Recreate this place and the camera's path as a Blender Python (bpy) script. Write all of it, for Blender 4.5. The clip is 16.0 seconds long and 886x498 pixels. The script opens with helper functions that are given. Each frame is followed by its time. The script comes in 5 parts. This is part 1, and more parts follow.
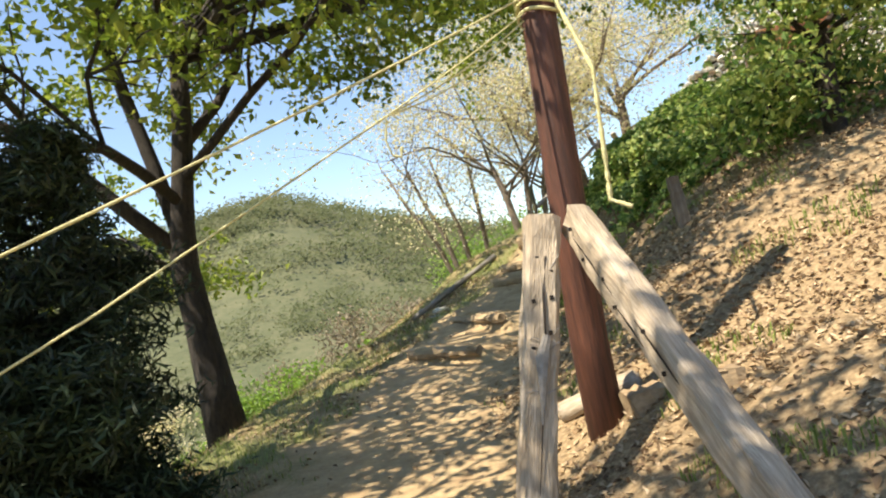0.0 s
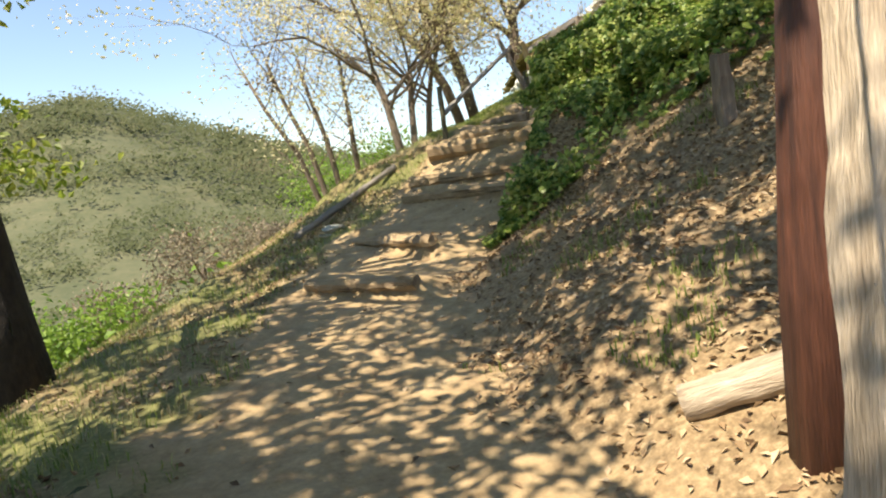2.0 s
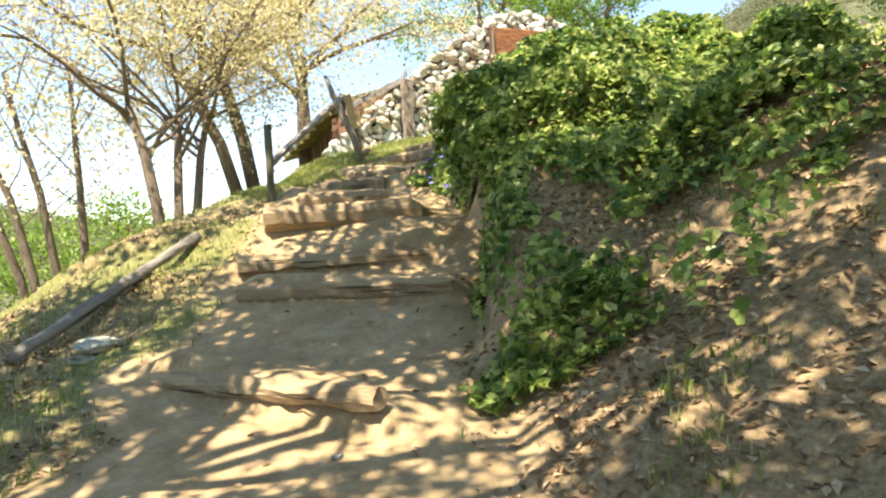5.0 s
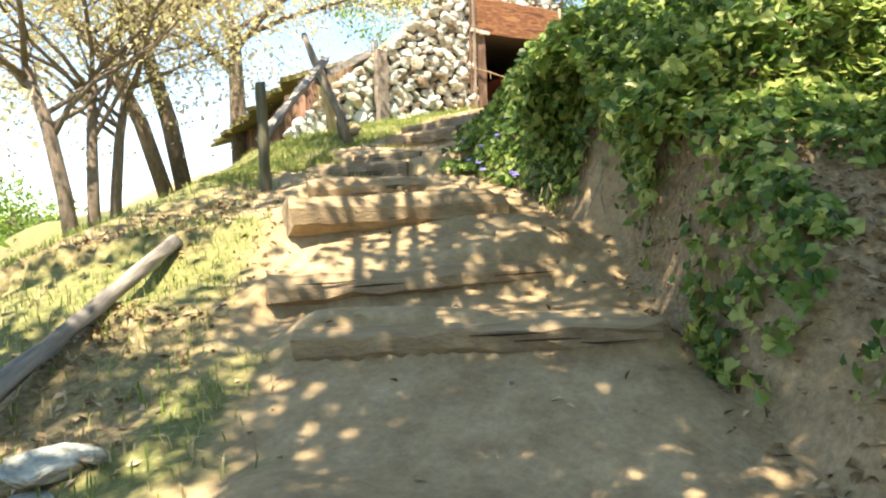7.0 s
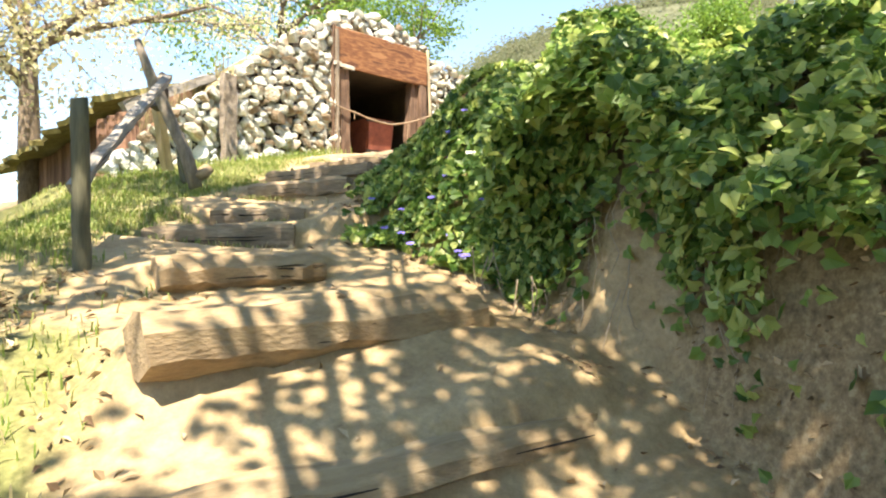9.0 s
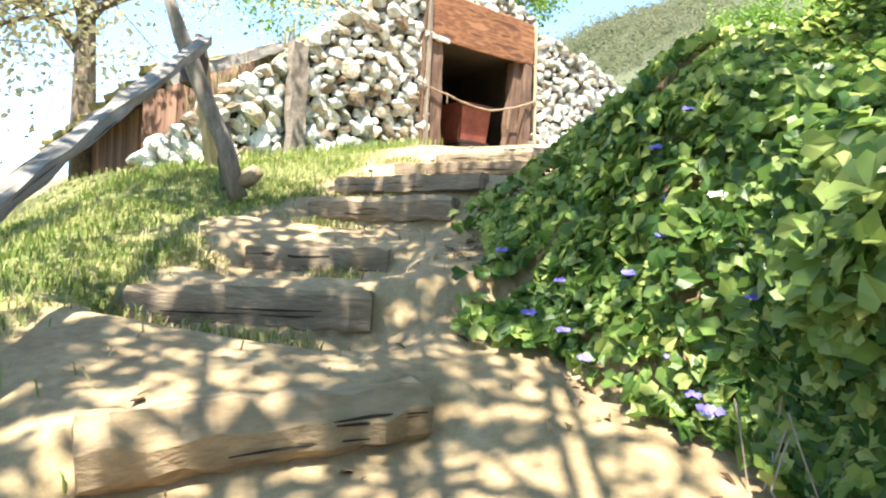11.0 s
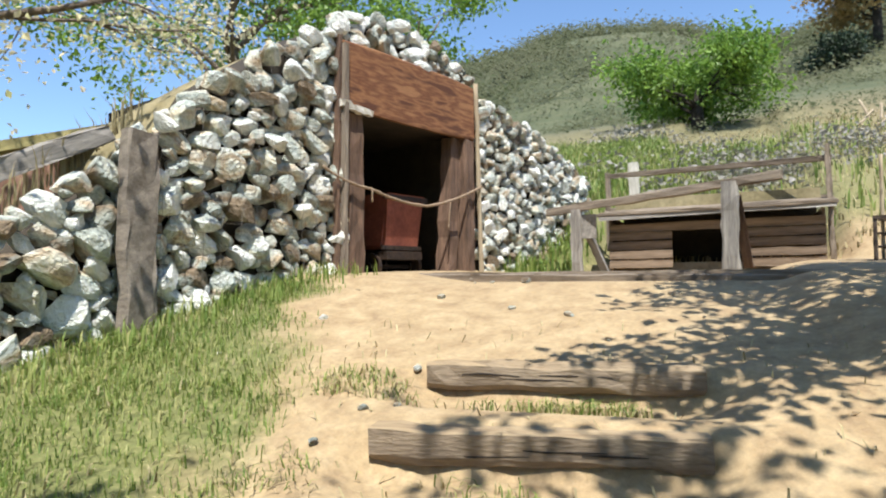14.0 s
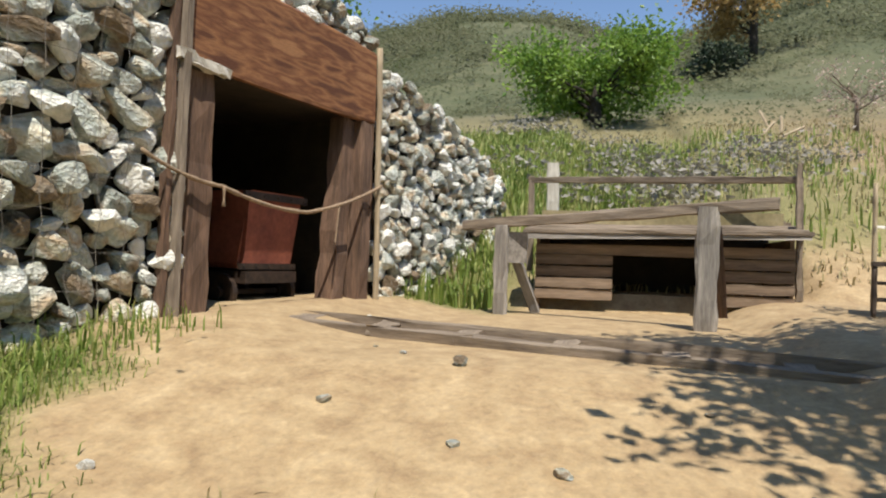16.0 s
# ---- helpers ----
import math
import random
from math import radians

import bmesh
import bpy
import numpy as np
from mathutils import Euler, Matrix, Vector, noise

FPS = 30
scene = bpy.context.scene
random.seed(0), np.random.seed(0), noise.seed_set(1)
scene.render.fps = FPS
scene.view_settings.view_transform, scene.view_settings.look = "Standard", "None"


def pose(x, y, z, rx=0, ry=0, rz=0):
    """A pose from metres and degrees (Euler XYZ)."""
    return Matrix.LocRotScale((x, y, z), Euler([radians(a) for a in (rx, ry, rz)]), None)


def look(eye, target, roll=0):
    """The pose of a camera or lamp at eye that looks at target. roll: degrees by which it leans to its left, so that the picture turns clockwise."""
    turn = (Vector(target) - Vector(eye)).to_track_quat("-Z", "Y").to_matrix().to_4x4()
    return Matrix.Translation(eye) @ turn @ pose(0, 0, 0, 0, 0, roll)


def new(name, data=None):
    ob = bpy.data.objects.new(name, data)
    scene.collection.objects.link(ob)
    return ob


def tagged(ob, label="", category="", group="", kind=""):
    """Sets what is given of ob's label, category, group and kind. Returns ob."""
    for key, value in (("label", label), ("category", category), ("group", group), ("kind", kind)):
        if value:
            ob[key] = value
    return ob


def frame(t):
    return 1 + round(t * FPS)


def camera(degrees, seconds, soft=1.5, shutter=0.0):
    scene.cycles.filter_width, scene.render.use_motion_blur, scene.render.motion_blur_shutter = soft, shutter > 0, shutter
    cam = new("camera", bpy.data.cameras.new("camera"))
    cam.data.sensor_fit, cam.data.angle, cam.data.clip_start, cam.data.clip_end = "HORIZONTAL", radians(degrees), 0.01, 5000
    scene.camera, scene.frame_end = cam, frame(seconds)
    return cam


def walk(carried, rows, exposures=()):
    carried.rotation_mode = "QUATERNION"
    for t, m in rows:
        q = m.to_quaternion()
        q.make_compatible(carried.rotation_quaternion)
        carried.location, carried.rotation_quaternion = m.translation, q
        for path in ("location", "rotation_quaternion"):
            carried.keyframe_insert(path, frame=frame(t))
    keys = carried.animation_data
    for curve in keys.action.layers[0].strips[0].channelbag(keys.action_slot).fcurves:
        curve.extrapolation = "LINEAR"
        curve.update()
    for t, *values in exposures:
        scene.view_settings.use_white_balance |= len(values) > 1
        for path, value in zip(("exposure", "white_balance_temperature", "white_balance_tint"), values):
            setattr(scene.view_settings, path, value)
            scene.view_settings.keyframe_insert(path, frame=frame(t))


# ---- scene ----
cam = camera(66.4, 16.0, soft=2.1)
PATH = [
    (0, (0.074, 0.225, 1.625), (0.068, 2.223, 1.701), -11.9),
    (0.5, (-0.243, 0.805, 1.618), (-0.299, 2.804, 1.619), -10.3),
    (1, (-0.419, 1.481, 1.538), (-0.329, 3.474, 1.407), -5.7),
    (1.5, (-0.65, 2.166, 1.524), (-0.445, 4.145, 1.323), -5.8),
    (2, (-0.793, 2.858, 1.501), (-0.37, 4.802, 1.295), -7.9),
    (2.5, (-0.924, 3.703, 1.438), (-0.426, 5.626, 1.205), -9.3),
    (3, (-1.055, 4.404, 1.497), (-0.483, 6.315, 1.348), -7.6),
    (3.5, (-1.079, 5.112, 1.487), (-0.354, 6.972, 1.363), -6.0),
    (4, (-1.098, 5.816, 1.474), (-0.256, 7.625, 1.34), -5.7),
    (4.2, (-1.114, 6.061, 1.521), (-0.195, 7.834, 1.412), -4.8),
    (6.3, (-0.948, 8.786, 1.695), (0.425, 10.24, 1.654), -4.4),
    (6.5, (-0.942, 9.062, 1.693), (0.425, 10.52, 1.635), -4.7),
    (7, (-0.895, 9.673, 1.808), (0.507, 11.097, 1.745), -2.7),
    (7.5, (-0.733, 10.238, 1.895), (0.79, 11.533, 1.84), -2.2),
    (8, (-0.579, 10.764, 1.977), (1.031, 11.95, 1.976), -1.5),
    (8.2, (-0.489, 10.933, 2.041), (1.176, 12.041, 2.071), -1.5),
    (10.3, (0.948, 12.312, 2.414), (2.698, 13.278, 2.448), -1.1),
    (10.5, (1.11, 12.535, 2.485), (2.837, 13.544, 2.478), -1.7),
    (11, (1.539, 12.879, 2.732), (3.157, 14.054, 2.712), 1.9),
    (11.5, (1.936, 13.343, 2.937), (3.505, 14.582, 2.965), 2.3),
    (12, (2.307, 13.803, 3.164), (3.851, 15.072, 3.231), -1.8),
    (12.5, (2.602, 14.239, 3.416), (4.15, 15.502, 3.52), 1.4),
    (13, (2.906, 14.597, 3.583), (4.552, 15.727, 3.688), 0.7),
    (13.5, (3.316, 15.023, 3.813), (5.044, 16.021, 3.945), -1.5),
    (14, (3.724, 15.347, 4.02), (5.544, 16.171, 4.109), -0.8),
    (14.5, (4.236, 15.562, 4.125), (6.18, 16.007, 4.274), -2.6),
    (15, (4.77, 15.861, 4.227), (6.692, 16.401, 4.336), -4.3),
    (15.5, (5.156, 16.132, 4.424), (7.064, 16.728, 4.441), -1.7),
    (16, (5.61, 16.263, 4.514), (7.55, 16.749, 4.544), 1.9),
]
walk(cam, [(t, look(eye, target, roll)) for t, eye, target, roll in PATH],
     exposures=[(0, 1.45, 7800, 10), (2, 1.4, 8000, 11), (3.5, 1.55, 8100, 11), (6.5, 2.3, 8000, 10), (8, 2.15, 7900, 10), (10.5, 2.45, 7200, 9), (11.5, 2.25, 6500, 6), (12.5, 1.85, 6300, 6), (13.5, 1.32, 6300, 7), (14.5, 0.92, 6500, 9), (16, 0.72, 6900, 10)])

# ---- light ----
SUN_AZ, SUN_EL = radians(243), radians(62)      # where the sun stands: azimuth from +y towards +x
world = bpy.data.worlds.new("sky")
scene.world = world
world.use_nodes = True
wn = world.node_tree
sky = wn.nodes.new("ShaderNodeTexSky")
sky.sky_type = "NISHITA"
sky.sun_disc = False
sky.sun_elevation, sky.sun_rotation = SUN_EL, SUN_AZ
wn.nodes["Background"].inputs[1].default_value = 0.105
sky.air_density, sky.dust_density, sky.ozone_density = 0.9, 0.05, 4.0
wn.links.new(sky.outputs[0], wn.nodes["Background"].inputs[0])
sun = new("sun", bpy.data.lights.new("sun", "SUN"))
sun.data.energy, sun.data.angle, sun.data.color = 3.7, radians(0.5), (1.0, 0.96, 0.89)
sun.matrix_world = look((0, 0, 30), (-math.sin(SUN_AZ) * math.cos(SUN_EL), -math.cos(SUN_AZ) * math.cos(SUN_EL), 30 - math.sin(SUN_EL)))


# ---- materials ----
def mat(name, stops, scale=4.0, detail=6.0, rough=0.85, bump=0.3, bump_scale=None, stretch=(1, 1, 1), fine=0.0, island=0.0, metal=0.0, through_light=None, dist=0.01, random=0.0):
    """A weathered surface: colours from noise, a second finer grain, relief; stops are (place, colour)."""
    m = bpy.data.materials.new(name)
    m.use_nodes = True
    nt = m.node_tree
    bsdf = nt.nodes["Principled BSDF"]
    geo, tex = nt.nodes.new("ShaderNodeNewGeometry"), nt.nodes.new("ShaderNodeTexCoord")
    mp = nt.nodes.new("ShaderNodeMapping")
    mp.inputs["Scale"].default_value = stretch
    nt.links.new(tex.outputs["Object"], mp.inputs[0])
    noise_a = nt.nodes.new("ShaderNodeTexNoise")
    noise_a.inputs["Scale"].default_value, noise_a.inputs["Detail"].default_value, noise_a.inputs["Roughness"].default_value = scale, detail, 0.65
    nt.links.new(mp.outputs[0], noise_a.inputs["Vector"])
    ramp = nt.nodes.new("ShaderNodeValToRGB")
    while len(ramp.color_ramp.elements) < len(stops):
        ramp.color_ramp.elements.new(0.5)
    for e, (p, c) in zip(ramp.color_ramp.elements, stops):
        e.position, e.color = p, (*c, 1)
    value = noise_a.outputs[0]
    info = nt.nodes.new("ShaderNodeObjectInfo")
    for amount, source in ((island, geo.outputs["Random Per Island"]), (random, info.outputs["Random"])):
        if amount:
            ma = nt.nodes.new("ShaderNodeMath")
            ma.operation = "MULTIPLY_ADD"
            nt.links.new(source, ma.inputs[0])
            ma.inputs[1].default_value = amount
            off = nt.nodes.new("ShaderNodeMath")
            off.operation = "SUBTRACT"
            nt.links.new(value, off.inputs[0])
            off.inputs[1].default_value = amount / 2
            nt.links.new(off.outputs[0], ma.inputs[2])
            value = ma.outputs[0]
    nt.links.new(value, ramp.inputs[0])
    colour = ramp.outputs[0]
    noise_b = nt.nodes.new("ShaderNodeTexNoise")
    noise_b.inputs["Scale"].default_value, noise_b.inputs["Detail"].default_value = (bump_scale or scale * 6), 5
    nt.links.new(mp.outputs[0], noise_b.inputs["Vector"])
    if fine:
        mix = nt.nodes.new("ShaderNodeMix")
        mix.data_type, mix.blend_type = "RGBA", "OVERLAY"
        mix.inputs[0].default_value = fine
        nt.links.new(colour, mix.inputs[6])
        nt.links.new(noise_b.outputs[0], mix.inputs[7])
        colour = mix.outputs[2]
    nt.links.new(colour, bsdf.inputs["Base Color"])
    bsdf.inputs["Roughness"].default_value, bsdf.inputs["Metallic"].default_value = rough, metal
    if bump:
        b = nt.nodes.new("ShaderNodeBump")
        b.inputs["Strength"].default_value, b.inputs["Distance"].default_value = bump, dist
        nt.links.new(noise_b.outputs[0], b.inputs["Height"])
        nt.links.new(b.outputs[0], bsdf.inputs["Normal"])
    if through_light:
        tr = nt.nodes.new("ShaderNodeBsdfTranslucent")
        nt.links.new(colour, tr.inputs[0])
        mx = nt.nodes.new("ShaderNodeMixShader")
        mx.inputs[0].default_value = through_light
        nt.links.new(bsdf.outputs[0], mx.inputs[1])
        nt.links.new(tr.outputs[0], mx.inputs[2])
        nt.links.new(mx.outputs[0], nt.nodes["Material Output"].inputs[0])
    return m


M_STONE = mat("stone", [(0.13, (0.22, 0.16, 0.10)), (0.26, (0.34, 0.375, 0.335)), (0.38, (0.60, 0.60, 0.52)), (0.47, (0.50, 0.375, 0.245)), (0.53, (0.68, 0.635, 0.50)), (0.62, (0.48, 0.52, 0.475)), (0.78, (0.87, 0.855, 0.785))], 0.45, detail=1.0, fine=0.7, bump=0.9, bump_scale=5, dist=0.055, random=0.8)
M_TIMBER = mat("weathered timber", [(0.3, (0.10, 0.075, 0.055)), (0.7, (0.30, 0.24, 0.18))], 3, stretch=(0.7, 7, 7), fine=0.4, bump=0.5)
M_LOG = mat("worn log", [(0.28, (0.17, 0.115, 0.066)), (0.48, (0.28, 0.20, 0.12)), (0.7, (0.40, 0.295, 0.175))], 3.5, stretch=(1.0, 2.6, 2.6), fine=0.35, bump=0.6, bump_scale=26, dist=0.014)
M_BEAM = mat("sun-bleached beam", [(0.25, (0.24, 0.18, 0.12)), (0.5, (0.42, 0.34, 0.25)), (0.75, (0.60, 0.51, 0.40))], 3, stretch=(0.7, 7, 7), fine=0.5, bump=0.8, bump_scale=16, dist=0.015)
M_POLE = mat("red-brown pole", [(0.3, (0.035, 0.014, 0.01)), (0.7, (0.15, 0.055, 0.032))], 3, stretch=(8, 8, 0.6), fine=0.4, bump=0.7, rough=0.6)
M_BARK = mat("bark", [(0.3, (0.012, 0.010, 0.008)), (0.7, (0.055, 0.042, 0.032))], 6, stretch=(3, 3, 1), fine=0.4, bump=0.9, dist=0.03)
M_LEAF = mat("oak leaves", [(0.2, (0.10, 0.16, 0.02)), (0.55, (0.22, 0.30, 0.045)), (0.85, (0.38, 0.40, 0.08))], 0.7, island=0.6, rough=0.5, bump=0, through_light=0.5)
M_LEAF_Y = mat("yellow spring leaves", [(0.2, (0.56, 0.56, 0.27)), (0.5, (0.72, 0.66, 0.40)), (0.8, (0.80, 0.70, 0.52))], 0.7, island=0.6, rough=0.6, bump=0, through_light=0.6)
M_LEAF_B = mat("bright green leaves", [(0.2, (0.10, 0.20, 0.03)), (0.8, (0.28, 0.42, 0.07))], 0.7, island=0.6, rough=0.5, bump=0, through_light=0.45)
# near-black green: the shade over the pines is part of this colour
M_PINE = mat("near-black needles", [(0.2, (0.008, 0.018, 0.008)), (0.8, (0.04, 0.07, 0.025))], 0.7, island=0.6, rough=0.6, bump=0)
M_IVY = mat("ivy leaves", [(0.15, (0.06, 0.135, 0.03)), (0.5, (0.21, 0.33, 0.075)), (0.85, (0.50, 0.56, 0.18))], 0.9, island=0.85, rough=0.4, bump=0, through_light=0.48)
M_TRUNK = mat("grey-brown bark", [(0.3, (0.10, 0.075, 0.055)), (0.7, (0.26, 0.20, 0.15))], 6, stretch=(3, 3, 1), fine=0.4, bump=0.8, dist=0.03)
M_STEM = mat("pale stems", [(0.3, (0.20, 0.15, 0.10)), (0.7, (0.40, 0.32, 0.23))], 9, bump=0)
M_RUST = mat("rusty iron", [(0.3, (0.16, 0.04, 0.025)), (0.7, (0.30, 0.09, 0.05))], 4, fine=0.4, bump=0.2, rough=0.8)
# earth coloured near-black, so that recesses lined with it read as deep shade
M_DARK = mat("shade-dark earth", [(0.3, (0.02, 0.015, 0.01)), (0.7, (0.06, 0.045, 0.03))], 3, bump=0.6)
M_LINTEL = mat("brown plank", [(0.36, (0.10, 0.035, 0.015)), (0.46, (0.27, 0.12, 0.05)), (0.54, (0.14, 0.05, 0.02)), (0.64, (0.30, 0.14, 0.06))], 1.6, detail=2, stretch=(0.9, 4, 4.5), fine=0.35, bump=0.3, bump_scale=25)
M_POST = mat("brown post", [(0.3, (0.06, 0.035, 0.022)), (0.7, (0.22, 0.13, 0.085))], 3, stretch=(0.7, 7, 7), fine=0.5, bump=0.6)
M_PALE = mat("pale peeled wood", [(0.3, (0.24, 0.18, 0.11)), (0.7, (0.46, 0.37, 0.25))], 3, stretch=(0.7, 6, 6), fine=0.3, bump=0.3)
M_BLEACH = mat("bleached wood", [(0.3, (0.38, 0.34, 0.28)), (0.7, (0.66, 0.62, 0.54))], 3, stretch=(0.7, 6, 6), fine=0.3, bump=0.4)
M_GREY = mat("silver-grey wood", [(0.3, (0.13, 0.115, 0.10)), (0.7, (0.37, 0.335, 0.295))], 3, stretch=(0.6, 8, 8), fine=0.4, bump=0.5)
M_GREY2 = mat("grey branch wood", [(0.3, (0.12, 0.095, 0.075)), (0.7, (0.32, 0.27, 0.22))], 5, stretch=(3, 3, 1), fine=0.4, bump=0.5)
M_BOARD = mat("brown siding", [(0.3, (0.12, 0.083, 0.055)), (0.7, (0.27, 0.195, 0.135))], 3, stretch=(0.6, 8, 8), fine=0.4, bump=0.4, random=0.3)
M_CABIN = mat("red-brown boards", [(0.3, (0.12, 0.06, 0.04)), (0.7, (0.32, 0.18, 0.125))], 3, stretch=(0.6, 8, 8), fine=0.4, bump=0.4, random=0.4)
M_THATCH = mat("mossy roofing", [(0.3, (0.20, 0.17, 0.06)), (0.7, (0.42, 0.36, 0.16))], 2, fine=0.5, bump=0.6)
M_MOSS = mat("green-stained wood", [(0.3, (0.05, 0.05, 0.03)), (0.7, (0.14, 0.13, 0.08))], 3, stretch=(0.7, 6, 6), fine=0.4, bump=0.4)
M_CHAIR = mat("dark chair wood", [(0.3, (0.035, 0.025, 0.02)), (0.7, (0.10, 0.07, 0.05))], 4, fine=0.3, bump=0.2, rough=0.6)
M_ROPE = mat("brown rope", [(0.3, (0.20, 0.13, 0.08)), (0.7, (0.40, 0.29, 0.19))], 40, fine=0.3, bump=0.6)
M_YROPE = mat("yellow rope", [(0.3, (0.52, 0.48, 0.20)), (0.7, (0.78, 0.74, 0.44))], 40, fine=0.2, bump=0.5)
M_IRON = mat("dark iron", [(0.3, (0.02, 0.017, 0.015)), (0.7, (0.08, 0.05, 0.035))], 12, bump=0.2, rough=0.55, metal=0.4)
M_WIRE = mat("old wire", [(0.3, (0.16, 0.14, 0.12)), (0.7, (0.34, 0.31, 0.27))], 20, bump=0.2, rough=0.6)
M_CRACK = mat("dark crack", [(0.3, (0.012, 0.008, 0.006)), (0.7, (0.03, 0.02, 0.014))], 10, bump=0)
M_MOUND = mat("mound earth", [(0.3, (0.16, 0.13, 0.06)), (0.7, (0.36, 0.30, 0.17))], 3, fine=0.4, bump=0.6)
M_GRASS = mat("green grass", [(0.2, (0.12, 0.19, 0.03)), (0.55, (0.24, 0.31, 0.07)), (0.85, (0.46, 0.44, 0.18))], 1.2, island=0.7, rough=0.6, bump=0, through_light=0.35)
M_STRAW = mat("dry grass", [(0.2, (0.26, 0.21, 0.10)), (0.8, (0.52, 0.44, 0.25))], 1.2, island=0.6, rough=0.7, bump=0, through_light=0.2)
M_LITTER = mat("dead leaves", [(0.15, (0.12, 0.07, 0.035)), (0.5, (0.33, 0.22, 0.12)), (0.85, (0.52, 0.40, 0.26))], 1.5, island=0.8, rough=0.75, bump=0)
M_SCRUB = mat("hill scrub", [(0.25, (0.07, 0.09, 0.038)), (0.5, (0.115, 0.125, 0.062)), (0.75, (0.17, 0.168, 0.098))], 0.12, island=0.2, rough=0.85, bump=0, through_light=0.4)
M_VALLEY = mat("valley scrub leaves", [(0.25, (0.075, 0.10, 0.038)), (0.5, (0.12, 0.14, 0.06)), (0.75, (0.18, 0.18, 0.095))], 0.06, island=0.2, rough=0.85, bump=0, through_light=0.45)
M_ORANGE = mat("rusty foliage", [(0.2, (0.34, 0.24, 0.09)), (0.8, (0.58, 0.40, 0.17))], 0.4, island=0.6, rough=0.7, bump=0, through_light=0.5)
M_GREYLEAF = mat("grey-brown twigs", [(0.2, (0.16, 0.13, 0.09)), (0.8, (0.34, 0.28, 0.19))], 0.4, island=0.6, rough=0.8, bump=0, through_light=0.2)
M_LAV = mat("lavender scrub", [(0.2, (0.20, 0.19, 0.15)), (0.8, (0.36, 0.33, 0.30))], 0.6, island=0.5, rough=0.8, bump=0, through_light=0.2)
M_BLOSSOM = mat("pink blossom", [(0.2, (0.42, 0.28, 0.24)), (0.8, (0.75, 0.62, 0.55))], 0.9, island=0.6, rough=0.7, bump=0, through_light=0.3)
M_VIOLET = mat("violet petals", [(0.3, (0.10, 0.08, 0.42)), (0.7, (0.22, 0.18, 0.62))], 3, island=0.4, rough=0.6, bump=0)
M_WHITE = mat("white petals", [(0.3, (0.7, 0.7, 0.66)), (0.7, (0.85, 0.85, 0.8))], 3, rough=0.6, bump=0)


def ground_material():
    """Trodden sandy earth, grassy soil, leaf litter and far scrub, laid by the ground's own cover."""
    m = bpy.data.materials.new("ground cover")
    m.use_nodes = True
    nt = m.node_tree
    bsdf = nt.nodes["Principled BSDF"]
    tex = nt.nodes.new("ShaderNodeTexCoord")

    def noise(scale, detail=8.0, rough=0.65):
        n = nt.nodes.new("ShaderNodeTexNoise")
        n.inputs["Scale"].default_value, n.inputs["Detail"].default_value, n.inputs["Roughness"].default_value = scale, detail, rough
        nt.links.new(tex.outputs["Object"], n.inputs["Vector"])
        return n.outputs[0]

    def ramp(value, stops):
        r = nt.nodes.new("ShaderNodeValToRGB")
        while len(r.color_ramp.elements) < len(stops):
            r.color_ramp.elements.new(0.5)
        for e, (p, c) in zip(r.color_ramp.elements, stops):
            e.position, e.color = p, (*c, 1)
        nt.links.new(value, r.inputs[0])
        return r.outputs[0]

    def mix(f, a, b, kind="MIX"):
        x = nt.nodes.new("ShaderNodeMix")
        x.data_type, x.blend_type = "RGBA", kind
        if isinstance(f, float):
            x.inputs[0].default_value = f
        else:
            nt.links.new(f, x.inputs[0])
        nt.links.new(a, x.inputs[6])
        nt.links.new(b, x.inputs[7])
        return x.outputs[2]

    def attr(name):
        a = nt.nodes.new("ShaderNodeAttribute")
        a.attribute_name = name
        return a.outputs["Fac"]

    big, mid, small, grit = noise(0.9), noise(5.0), noise(28.0), noise(110.0, 4)
    earth = ramp(mid, [(0.3, (0.265, 0.18, 0.10)), (0.5, (0.36, 0.262, 0.148)), (0.72, (0.45, 0.342, 0.205))])
    earth = mix(0.45, earth, ramp(small, [(0.3, (0.3, 0.3, 0.3)), (0.7, (0.72, 0.7, 0.66))]), "OVERLAY")
    turf = ramp(small, [(0.3, (0.085, 0.09, 0.028)), (0.55, (0.165, 0.17, 0.058)), (0.75, (0.31, 0.27, 0.125))])
    litter = ramp(small, [(0.3, (0.12, 0.08, 0.042)), (0.52, (0.27, 0.19, 0.105)), (0.72, (0.43, 0.335, 0.2))])
    scrub = mix(0.5, ramp(noise(0.09, 10, 0.7), [(0.36, (0.05, 0.066, 0.027)), (0.5, (0.088, 0.10, 0.046)), (0.66, (0.145, 0.138, 0.075))]), ramp(noise(0.9, 8, 0.7), [(0.35, (0.052, 0.07, 0.027)), (0.65, (0.13, 0.125, 0.066))]))
    colour = mix(attr("grass"), earth, turf)
    colour = mix(attr("litter"), colour, litter)
    colour = mix(attr("scrub"), colour, scrub)
    colour = mix(0.25, colour, ramp(grit, [(0.3, (0.35, 0.35, 0.35)), (0.7, (0.65, 0.65, 0.65))]), "OVERLAY")
    nt.links.new(colour, bsdf.inputs["Base Color"])
    bsdf.inputs["Roughness"].default_value = 0.95
    add = nt.nodes.new("ShaderNodeMath")
    add.operation = "ADD"
    nt.links.new(small, add.inputs[0])
    nt.links.new(mid, add.inputs[1])
    b = nt.nodes.new("ShaderNodeBump")
    b.inputs["Strength"].default_value, b.inputs["Distance"].default_value = 0.42, 0.018
    nt.links.new(add.outputs[0], b.inputs["Height"])
    nt.links.new(b.outputs[0], bsdf.inputs["Normal"])
    return m


M_GROUND = ground_material()

